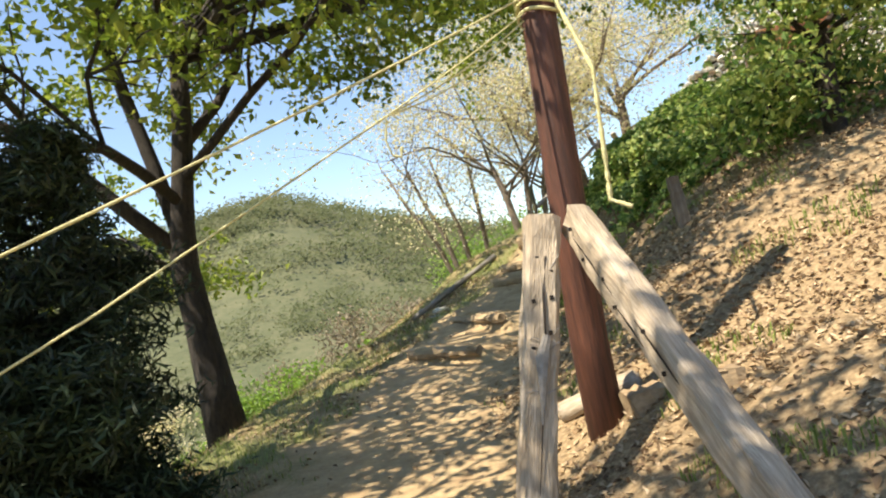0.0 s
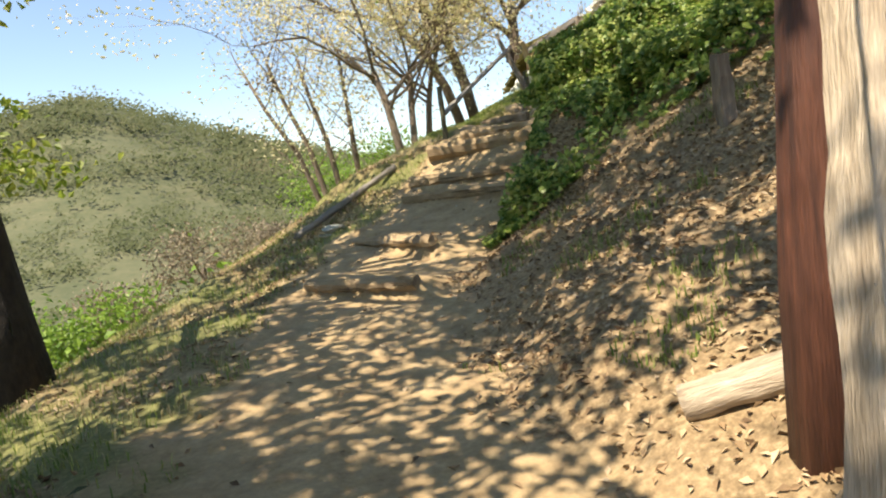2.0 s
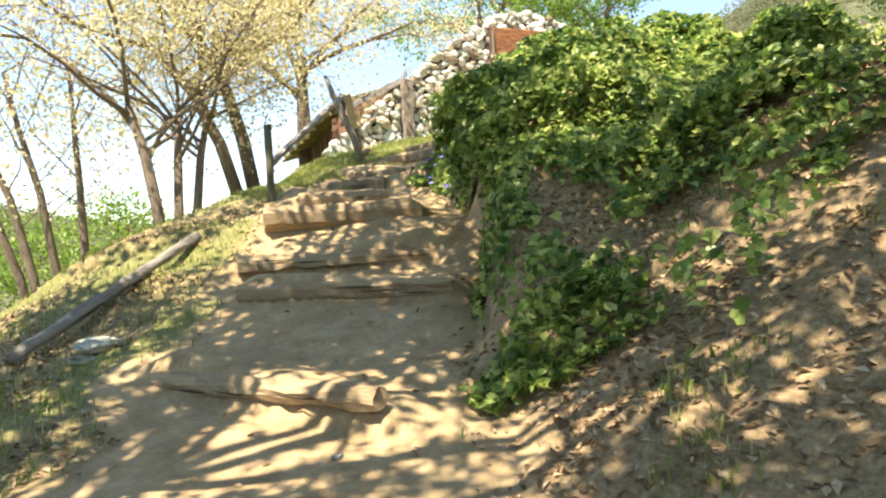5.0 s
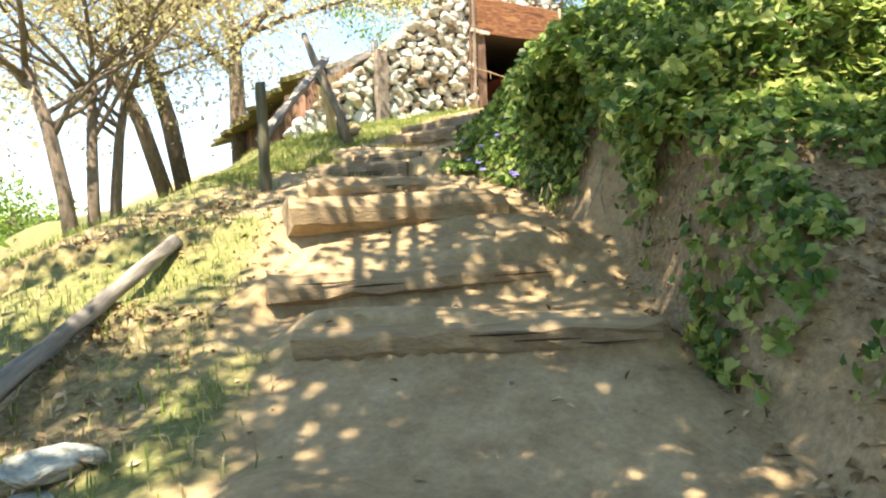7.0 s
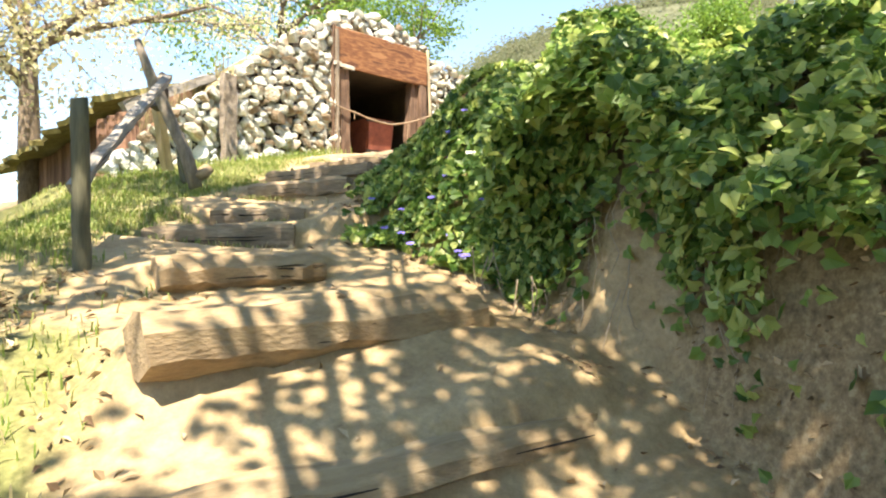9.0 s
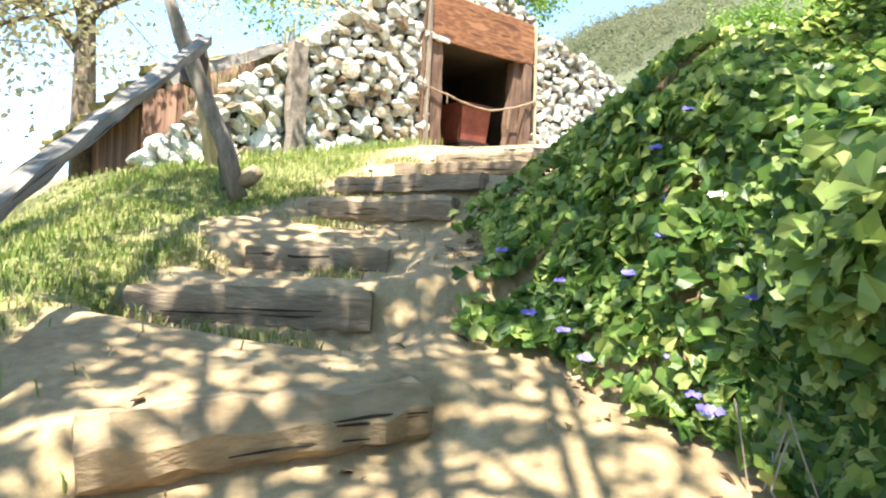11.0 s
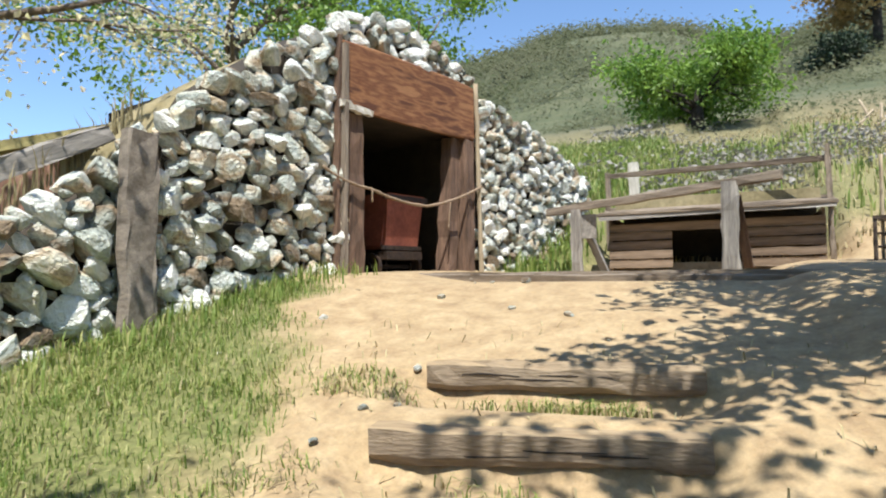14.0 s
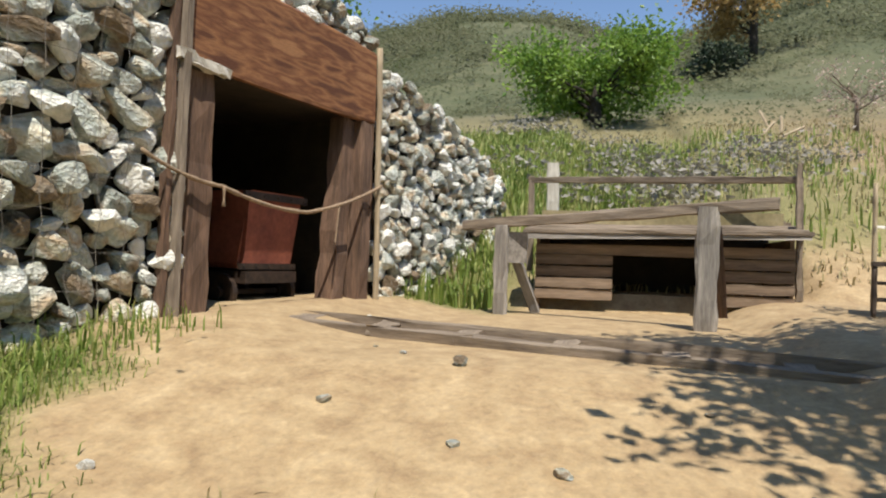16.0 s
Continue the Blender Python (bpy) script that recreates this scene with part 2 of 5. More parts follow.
def dusted(m):
    """Trodden earth lying on the upward faces of a timber."""
    nt = m.node_tree
    bsdf = nt.nodes["Principled BSDF"]
    geo, sep, fac, noise, ramp, mix = (nt.nodes.new("ShaderNode" + k) for k in ("NewGeometry", "SeparateXYZ", "MapRange", "TexNoise", "ValToRGB", "Mix"))
    nt.links.new(geo.outputs["Normal"], sep.inputs[0])
    nt.links.new(sep.outputs[2], fac.inputs[0])
    fac.inputs[1].default_value, fac.inputs[2].default_value, fac.inputs[4].default_value = 0.3, 0.9, 0.85
    noise.inputs["Scale"].default_value, noise.inputs["Detail"].default_value = 6.0, 8.0
    ramp.color_ramp.elements[0].position, ramp.color_ramp.elements[0].color = 0.3, (0.25, 0.17, 0.095, 1)
    ramp.color_ramp.elements[1].position, ramp.color_ramp.elements[1].color = 0.7, (0.42, 0.315, 0.185, 1)
    nt.links.new(noise.outputs[0], ramp.inputs[0])
    mix.data_type = "RGBA"
    nt.links.new(fac.outputs[0], mix.inputs[0])
    nt.links.new(bsdf.inputs["Base Color"].links[0].from_socket, mix.inputs[6])
    nt.links.new(ramp.outputs[0], mix.inputs[7])
    nt.links.new(mix.outputs[2], bsdf.inputs["Base Color"])
    return m


M_STEP = dusted(mat("earth-stained log", [(0.28, (0.16, 0.11, 0.063)), (0.48, (0.27, 0.195, 0.115)), (0.7, (0.38, 0.28, 0.165))], 3.5, stretch=(1.0, 2.6, 2.6), fine=0.35, bump=0.6, bump_scale=26, dist=0.014))
M_SILL = dusted(mat("dark squared timber", [(0.28, (0.11, 0.08, 0.055)), (0.5, (0.21, 0.158, 0.108)), (0.72, (0.33, 0.255, 0.175))], 3, stretch=(0.8, 4, 4), fine=0.4, bump=0.6, bump_scale=20, dist=0.014))

# ---- building helpers ----
def world_of(ob):
    return world_of(ob.parent) @ ob.matrix_parent_inverse @ ob.matrix_basis if ob.parent else ob.matrix_basis.copy()


def under(ob, parent):
    """Hang ob under parent without moving it."""
    if parent:
        ob.parent = parent
        ob.matrix_parent_inverse = world_of(parent).inverted()
    return ob


def link(name, bm, material, parent=None, label="", smooth=False, at=None):
    me = bpy.data.meshes.new(name)
    bm.to_mesh(me)
    bm.free()
    me.materials.append(material)
    if smooth:
        me.polygons.foreach_set("use_smooth", [True] * len(me.polygons))
    ob = new(name, me)
    if at is not None:
        ob.matrix_basis = at
    return tagged(under(ob, parent), label)


def part(name, bm, material, parent, label="", smooth=False, at=None):
    return link(name, bm, material, parent, label, smooth, at)


def raw(name, verts, faces, material, parent=None, label="", smooth=False):
    me = bpy.data.meshes.new(name)
    me.from_pydata(verts, [], faces)
    me.materials.append(material)
    if smooth:
        me.polygons.foreach_set("use_smooth", [True] * len(me.polygons))
    return tagged(under(new(name, me), parent), label)


def thing(name, at, label, category, group="", kind="", turn=0):
    ob = new(name)
    ob.matrix_basis = pose(*at, 0, 0, turn)
    ob.empty_display_size = 0.1
    return tagged(ob, label, category, group, kind)


def B():
    return bmesh.new()


def axes_at(a, b, up=(0, 0, 1)):
    """The pose whose x runs from a to b and whose z leans towards up."""
    x = (Vector(b) - Vector(a)).normalized()
    y = Vector(up).cross(x).normalized()
    z = x.cross(y)
    return Matrix(((x.x, y.x, z.x, a[0]), (x.y, y.y, z.y, a[1]), (x.z, y.z, z.z, a[2]), (0, 0, 0, 1)))


def timber(name, a, b, w, d, material, parent=None, label="", up=(0, 0, 1), wear=0.008, cuts=7, taper=1.0, corner=0.18, bow=0.0, seed=None, round_=False):
    """A worn squared (or round) timber from a to b: w across, d along up; its grain runs along its own x."""
    rnd = random.Random(seed if seed is not None else hash((round(a[0], 2), round(a[1], 2), round(b[2], 2))) % 9999)
    length = (Vector(b) - Vector(a)).length
    c = corner
    prof = [(math.cos(math.tau * k / 10), math.sin(math.tau * k / 10)) for k in range(10)] if round_ else [(-1, -1 + c), (-1 + c, -1), (1 - c, -1), (1, -1 + c), (1, 1 - c), (1 - c, 1), (-1 + c, 1), (-1, 1 - c)]
    n = len(prof)
    bm, rings = B(), []
    lump = [[rnd.uniform(-1, 1) for _ in range(n)] for _ in range(3)]
    for i in range(cuts + 1):
        f = i / cuts
        k = 1 + (taper - 1) * f
        off = bow * math.sin(math.pi * f) + rnd.uniform(-wear, wear) * 0.5
        end = 0.94 if i in (0, cuts) else 1.0
        rings.append([bm.verts.new((f * length + (rnd.uniform(-wear, wear) if i in (0, cuts) else 0), u * w / 2 * k * end + rnd.uniform(-wear, wear) + lump[0][j] * wear, v * d / 2 * k * end + off + rnd.uniform(-wear, wear) + lump[1][j] * wear)) for j, (u, v) in enumerate(prof)])
    for r, q in zip(rings, rings[1:]):
        for j in range(n):
            bm.faces.new((r[j], r[(j + 1) % n], q[(j + 1) % n], q[j]))
    bm.faces.new(rings[0][::-1])
    bm.faces.new(rings[-1])
    bmesh.ops.recalc_face_normals(bm, faces=bm.faces[:])
    return link(name, bm, material, parent, label, round_, axes_at(a, b, up))


def tube(bm, points, radii, sides=8, rough=0.0, rnd=random):
    """A round limb through points; radii one for each point."""
    pts = [Vector(p) for p in points]
    rings, last = [], None
    for i, p in enumerate(pts):
        axis = (pts[min(i + 1, len(pts) - 1)] - pts[max(i - 1, 0)]).normalized()
        side = axis.orthogonal().normalized() if last is None else (last - axis * last.dot(axis)).normalized()
        last = side
        over = axis.cross(side)
        rings.append([bm.verts.new(p + (side * math.cos(math.tau * k / sides) + over * math.sin(math.tau * k / sides)) * radii[i] * (1 + rnd.uniform(-rough, rough))) for k in range(sides)])
    for r, q in zip(rings, rings[1:]):
        for k in range(sides):
            bm.faces.new((r[k], r[(k + 1) % sides], q[(k + 1) % sides], q[k]))
    bm.faces.new(rings[0][::-1])
    bm.faces.new(rings[-1])
    return bm


def rope(name, points, radius, material, parent=None, label="", sag=0.0, steps=14, twist=0.12):
    """A slack line through points; each stretch hangs by sag."""
    pts = []
    for a, b in zip(points, points[1:]):
        for i in range(steps):
            f = i / steps
            p = Vector(a).lerp(Vector(b), f)
            p.z -= sag * 4 * f * (1 - f)
            pts.append(p)
    pts.append(Vector(points[-1]))
    return link(name, tube(B(), pts, [radius * (1 + random.uniform(-twist, twist)) for _ in pts], 6), material, parent, label, True)


def box(bm, lo, hi, m=None):
    vs = [bm.verts.new((m @ Vector((x, y, z))) if m else (x, y, z)) for z in (lo[2], hi[2]) for x, y in ((lo[0], lo[1]), (hi[0], lo[1]), (hi[0], hi[1]), (lo[0], hi[1]))]
    for f in ((3, 2, 1, 0), (4, 5, 6, 7), (0, 1, 5, 4), (1, 2, 6, 5), (2, 3, 7, 6), (3, 0, 4, 7)):
        bm.faces.new([vs[i] for i in f])
    return bm


def leaves(name, centres, size, material, parent=None, label="", normals=None, jitter=1.0, seed=1, aspect=0.6, vary=0.4):
    """Folded leaf blades, one at each centre, facing normals with some jitter."""
    rng = np.random.default_rng(seed)
    c = np.asarray(centres, float)
    n = len(c)
    nor = rng.normal(size=(n, 3)) * jitter + (0 if normals is None else np.asarray(normals) * 1.0)
    nor /= np.linalg.norm(nor, axis=1, keepdims=True) + 1e-9
    t = np.cross(nor, rng.normal(size=(n, 3)))
    t /= np.linalg.norm(t, axis=1, keepdims=True) + 1e-9
    b = np.cross(nor, t)
    s = (np.asarray(size) * (1 + rng.uniform(-vary, vary, n)))[:, None]
    base, tip = c - t * s * 0.5, c + t * s * 0.5 - nor * s * 0.12
    mid = c - t * s * 0.08
    lft, rgt = mid + b * s * aspect / 2 + nor * s * 0.1, mid - b * s * aspect / 2 + nor * s * 0.1
    v = np.stack([base, lft, tip, rgt], 1).reshape(-1, 3)
    k = np.arange(n)[:, None] * 4
    f = np.concatenate([k + [0, 2, 1], k + [0, 3, 2]], 1).reshape(-1, 3)
    return raw(name, v.tolist(), f.tolist(), material, parent, label)


def lobed(name, centres, size, material, parent=None, label="", normals=None, jitter=1.0, seed=1, vary=0.4):
    """Broad pointed leaves with two lobes, folded along the rib."""
    rng = np.random.default_rng(seed)
    c = np.asarray(centres, float)
    n = len(c)
    nor = rng.normal(size=(n, 3)) * jitter + np.asarray(normals)
    nor /= np.linalg.norm(nor, axis=1, keepdims=True) + 1e-9
    t = np.cross(nor, rng.normal(size=(n, 3)))
    t /= np.linalg.norm(t, axis=1, keepdims=True) + 1e-9
    b = np.cross(nor, t)
    s = (np.asarray(size) * (1 + rng.uniform(-vary, vary, n)))[:, None]
    shape = ((-0.36, 0.0, 0.0), (-0.5, 0.26, 0.05), (-0.16, 0.47, 0.1), (0.16, 0.25, 0.07), (0.55, 0.0, -0.12), (0.16, -0.25, 0.07), (-0.16, -0.47, 0.1), (-0.5, -0.26, 0.05))
    v = np.stack([c + (t * u + b * w + nor * h) * s for u, w, h in shape], 1).reshape(-1, 3)
    k = np.arange(n)[:, None] * 8
    f = np.concatenate([k + q for q in ([0, 2, 1], [0, 3, 2], [0, 4, 3], [0, 5, 4], [0, 6, 5], [0, 7, 6])], 1).reshape(-1, 3)
    return raw(name, v.tolist(), f.tolist(), material, parent, label)


def blades(name, roots, height, material, label="", seed=2, lean=0.5, width=0.008, parent=None):
    """Grass: a bent tapering blade at each root."""
    rng = np.random.default_rng(seed)
    r = np.asarray(roots, float)
    n = len(r)
    h = (np.asarray(height) * rng.uniform(0.45, 1.25, n))[:, None]
    a = rng.uniform(0, math.tau, n)
    go = np.stack([np.cos(a), np.sin(a), 0 * a], 1)
    side = np.stack([-np.sin(a), np.cos(a), 0 * a], 1) * width * (0.6 + h / np.mean(h) * 0.4)
    up = np.array([0, 0, 1.0])
    bend = rng.uniform(0.1, 1, (n, 1)) * lean
    p0, p1, p2 = r, r + up * h * 0.6 + go * h * 0.25 * bend, r + up * h * (1 - 0.35 * bend) + go * h * bend
    v = np.stack([p0 - side, p0 + side, p1 + side * 0.8, p1 - side * 0.8, p2], 1).reshape(-1, 3)
    k = np.arange(n) * 5
    faces = [[q, q + 1, q + 2, q + 3] for q in k.tolist()] + [[q + 3, q + 2, q + 4] for q in k.tolist()]
    return raw(name, v.tolist(), faces, material, parent, label)


# ---- ground ----
def smooth(a, b, v):
    f = np.clip((v - a) / (b - a), 0, 1)
    return f * f * (3 - 2 * f)


def softmin(a, b, k=0.3):
    h = np.clip(0.5 + 0.5 * (b - a) / k, 0, 1)
    return b * (1 - h) + a * h - k * h * (1 - h)


def waves(x, y, size, seed=0.0):
    """Soft uneven ground made of a few crossed waves."""
    a, b = x / size + seed, y / size - seed
    return (np.sin(a * 1.7 + np.sin(b * 1.3 + seed)) + np.sin(b * 2.1 + 1.3 * np.sin(a * 0.9)) + 0.5 * np.sin(a * 3.7 + b * 2.9) + 0.35 * np.sin(b * 5.3 - a * 4.1 + seed)) / 2.85


# the way up: x, y, height of the trodden ground
WAY = np.array([(1.2, -8, 0.35), (0.2, -2, 0.25), (-0.75, 3, 0.12), (-0.95, 6.5, 0.22), (-0.4, 9.2, 0.48), (0.3, 10.8, 0.78), (1.2, 12.1, 1.15),
                (1.75, 12.9, 1.5), (2.2, 13.4, 1.85), (2.8, 14.3, 2.15), (3.4, 15.3, 2.48), (4.5, 15.95, 2.85), (5.5, 16.2, 3.15), (7.0, 16.35, 3.58), (9.0, 16.6, 3.98), (40, 16.6, 4.2)])
# timber steps: left end, right end, top height
STEPS = [((-0.71, 9.9), (0.24, 8.91), 0.66), ((-0.03, 11.56), (0.66, 10.02), 0.92), ((0.86, 12.48), (2.1, 11.25), 1.36), ((1.06, 13.08), (2.75, 12.3), 1.58),
         ((1.52, 13.58), (3.0, 13.0), 2.05), ((2.38, 14.64), (3.3, 14.25), 2.26), ((3.18, 15.78), (3.78, 14.88), 2.5), ((3.94, 15.95), (4.35, 15.28), 2.68),
         ((4.85, 16.4), (5.02, 15.32), 3.01), ((5.39, 16.7), (5.47, 15.4), 3.21), ((6.2, 16.8), (6.45, 15.5), 3.42), ((6.93, 16.88), (7.06, 15.55), 3.6)]


def along(x, y):
    """For places x, y: the distance along the way, the offset to its right, and the height of its ground."""
    best = np.full(np.shape(x), 1e9)
    s_out, d_out, z_out = (np.zeros(np.shape(x)) for _ in range(3))
    s0 = 0.0
    for p, q in zip(WAY, WAY[1:]):
        v = q[:2] - p[:2]
        n = np.hypot(*v)
        v = v / n
        f = np.clip((x - p[0]) * v[0] + (y - p[1]) * v[1], 0, n)
        dx, dy = x - p[0] - v[0] * f, y - p[1] - v[1] * f
        far = np.hypot(dx, dy)
        side = np.where(v[1] * dx - v[0] * dy >= 0, 1.0, -1.0)
        near = far < best
        best = np.where(near, far, best)
        s_out, d_out, z_out = np.where(near, s0 + f, s_out), np.where(near, far * side, d_out), np.where(near, p[2] + (q[2] - p[2]) * f / n, z_out)
        s0 += n
    return s_out, d_out, z_out


STEP_Z = [float(along(np.array([(a[0] + b[0]) / 2]), np.array([(a[1] + b[1]) / 2]))[2][0]) for a, b, _ in STEPS]


def tread(x, y):
    """How far the trodden earth is filled up behind each step and worn away before it."""
    out = np.zeros(np.shape(x))
    for ((ax, ay), (bx, by), top), z0 in zip(STEPS, STEP_Z):
        n = math.hypot(bx - ax, by - ay)
        ux, uy = (bx - ax) / n, (by - ay) / n
        u, v = (x - ax) * ux + (y - ay) * uy, -(x - ax) * uy + (y - ay) * ux
        inside = smooth(-0.25, 0.1, u) * (1 - smooth(n - 0.1, n + 0.3, u))
        behind = (top - 0.022 - z0) * (1 - smooth(0.1, 0.6, v)) * smooth(-0.04, 0.03, v)
        before = -(0.17 - (top - z0)) * smooth(-0.55, -0.1, v) * (1 - smooth(-0.04, 0.03, v))
        out = out + inside * (behind + np.minimum(before, 0.05))
    return np.clip(out, -0.14, 0.22)


def foot_of(x, y):
    """How far right of the way the bank begins."""
    return np.interp(y, [9, 11, 12, 12.9, 13.6, 14.7], [1.2, 1.45, 1.6, 1.4, 1.2, 1.05]) + 0.3 * smooth(5.4, 6.4, x)


def ground_z(x, y):
    x, y = np.asarray(x, float), np.asarray(y, float)
    s, d, z = along(x, y)
    upper = smooth(15.0, 17.0, y)
    # bank to the right of the way, up to the terrace
    cut = smooth(9.6, 11.3, y) * (1 - smooth(14.0, 15.6, y))
    r = np.maximum(d - foot_of(x, y) + 0.1 * waves(x, y, 0.5, 6), 0)
    steep = 0.45 + 0.13 * smooth(4.5, 7.0, y) + 0.04 * cut + 0.4 * smooth(5.6, 6.4, x)
    lip = np.minimum(r * (3.2 - 1.7 * smooth(12.3, 13.3, y)), 0.85) * cut * (1 - smooth(13.5, 14.6, y))
    slope = 2.15 + 0.22 * (x - 4) + 0.22 * (y - 7)
    terrace = 4.05 + 0.035 * (x - 9) - 0.17 * np.clip(9 - x, 0, 3) * smooth(5.3, 6.2, x)
    top = softmin(np.maximum(slope, z), terrace, 0.5)
    right = np.maximum(softmin(z + r * steep + lip, np.maximum(top, z), 0.4), z)
    # to the left it falls away below, and lies level above
    l = np.maximum(-d - 1.0, 0)
    fall = 0.10 * l + 0.30 * np.maximum(l - 1.3, 0)
    plate = np.interp(x, [-40, -12, -3, 0, 1.5, 2.2, 3.7, 4.6, 4.9, 9, 49], [-9, -4.5, -0.6, 1.12, 1.76, 2.08, 2.74, 3.16, 3.27, 4.08, 4.9]) - 0.24 * np.clip(y - 18.2, 0, 4.5) * smooth(5.3, 3.5, x) - 0.13 * np.clip(y - 19.8, 0, 6) * smooth(10, 8, x)
    left = (z - fall) * (1 - upper) + np.where(l > 0, plate * smooth(0, 1.2, l) + z * (1 - smooth(0, 1.2, l)), z) * upper
    h = np.where(d > 0, right, left)
    # hillside to the east, valley and hills round about
    dist = np.hypot(x - 2, y - 10)
    ang = np.degrees(np.arctan2(x - 2, y - 10))
    east = smooth(22, 62, ang) * (1 - smooth(150, 190, ang))
    lift = np.maximum(x - 13.2 - 1.3 * smooth(14.0, 14.6, y) * (1 - smooth(17.2, 17.8, y)), 0)
    hill = 4.2 + 0.29 * lift + 0.13 * np.minimum(lift, 3) + 1.7 * waves(x, y, 21) * smooth(25, 70, dist)
    bearing = np.degrees(np.arctan2(x - 4.5, y - 15.5))
    crest = np.tan(np.radians(np.interp(bearing, [30, 55, 60, 67, 77, 84, 90, 93, 97, 105, 140], [8, 15, 17.5, 20.6, 22.4, 21.5, 19.3, 18.7, 20.6, 25, 27])))
    hill = hill + np.maximum(crest - 0.3, 0) * 1.35 * np.maximum(lift - 32, 0)
    hill = softmin(hill, 4.2 + 106 * crest + 0.8 * waves(x, y, 9, 2), 7)
    rise = np.tan(np.radians(np.interp(ang, [-180, -60, -40, -25, -15, -10, -4, 3, 10, 20, 40], [5, 6, 6.6, 6.8, 8.7, 7.1, 4.9, 2.8, 1.9, 0.9, 4])))
    ridge = -7 + smooth(60, 250, dist) * (8.6 + 258 * rise + 2.5 * waves(x, y, 40, 1)) + 1.5 * waves(x, y, 17, 3) * smooth(30, 60, dist) * (1 - 0.6 * smooth(120, 200, dist))
    w = smooth(24, 60, dist)
    far_west = np.maximum(h, -6.5) * (1 - w) + ridge * w
    out = far_west * (1 - east) + np.where(x > 13.2, np.maximum(hill, np.where(x < 14.6, np.minimum(h, 4.2), h)), h) * east
    bumps = 0.05 * waves(x, y, 0.9) + 0.022 * waves(x, y, 0.27, 1)
    flat = 1 - 0.9 * smooth(5.6, 6.8, x) * smooth(11, 12, y)
    return out + (bumps * smooth(0.2, 1.6, np.abs(d)) + 0.014 * waves(x, y, 0.33, 4)) * flat + tread(x, y) * (np.abs(d) < 2.5)


def axis_steps(lo, hi, step, reach):
    near = np.arange(lo, hi, step)
    out, v, g = [], step, 0.0
    while g < reach:
        v *= 1.12
        g += v
        out.append(g)
    out = np.array(out)
    return np.concatenate([lo - out[::-1], near, hi + out])


gx, gy = axis_steps(-4.5, 13.6, 0.07, 1500), axis_steps(-1.0, 20.5, 0.07, 1500)
mx, my = np.meshgrid(gx, gy)
mz = ground_z(mx, my)
idx = np.arange(mx.size).reshape(mx.shape)
quads = np.stack([idx[:-1, :-1], idx[:-1, 1:], idx[1:, 1:], idx[1:, :-1]], -1).reshape(-1, 4)


def cover(x, y):
    """How grassy, how littered with dead leaves, and how far out and scrubby the ground is, 0 to 1 each."""
    s, d, z = along(x, y)
    ragged = 0.35 * waves(x, y, 0.55, 7) + 0.2 * waves(x, y, 0.2, 8)
    low = 1 - smooth(14.9, 15.6, y)
    grass = smooth(0.7, 1.1, -d + ragged) * (1 - smooth(-2, 5, -y))
    lawn = smooth(-0.1, 0.5, y + ragged * 0.8 - (17.3 + 0.53 * (x - 6.2))) * (1 - smooth(8.3, 9.3, x + ragged))
    yard = smooth(6.5, 7.5, x) * smooth(11.5, 13, y)
    grass = np.where(d < 0, grass * low + lawn * (1 - low), 0)
    grass = np.maximum(grass, 0.85 * smooth(13.6, 15.5, x + ragged) * (1 - 0.3 * smooth(11, 15, 26 - y)))
    grass = np.maximum(grass, 0.9 * smooth(11.9, 12.6, x + ragged) * smooth(17.0, 17.6, y))
    # real litter on the bank; on the cut face its brown also imitates shade
    litter = smooth(-0.3, 0.2, d + ragged * 0.8 - foot_of(x, y)) * (1 - smooth(15.0, 15.4, y)) * (1 - yard) * (1 - smooth(5.6, 6.4, x) * smooth(11.0, 12.5, y))
    litter = np.maximum(litter, 0.7 * smooth(0.6, 1.2, -d + ragged) * low * smooth(0.35, -0.25, waves(x, y, 0.7, 4)))
    scrub = smooth(16, 40, np.hypot(x - 4, y - 12))
    return grass * (1 - scrub), litter * (1 - scrub), scrub


me = bpy.data.meshes.new("ground")
me.from_pydata(np.stack([mx.ravel(), my.ravel(), mz.ravel()], 1).tolist(), [], quads.tolist())
for label_, values in zip(("grass", "litter", "scrub"), cover(mx.ravel(), my.ravel())):
    me.attributes.new(label_, "FLOAT", "POINT").data.foreach_set("value", values.astype(np.float32))
me.materials.append(M_GROUND)
me.polygons.foreach_set("use_smooth", [True] * len(me.polygons))
ground = tagged(new("ground", me), "sandy bare earth with leaf litter and grass", "ground", kind="structure")


def gz(x, y):
    return float(ground_z(np.array([x]), np.array([y]))[0])


def scatter(n, lo, hi, weight, seed):
    """Places on the ground in a rectangle, kept by weight(x, y) from 0 to 1."""
    rng = np.random.default_rng(seed)
    x, y = rng.uniform(lo[0], hi[0], n), rng.uniform(lo[1], hi[1], n)
    keep = rng.uniform(0, 1, n) < weight(x, y)
    x, y = x[keep], y[keep]
    return np.stack([x, y, ground_z(x, y)], 1)


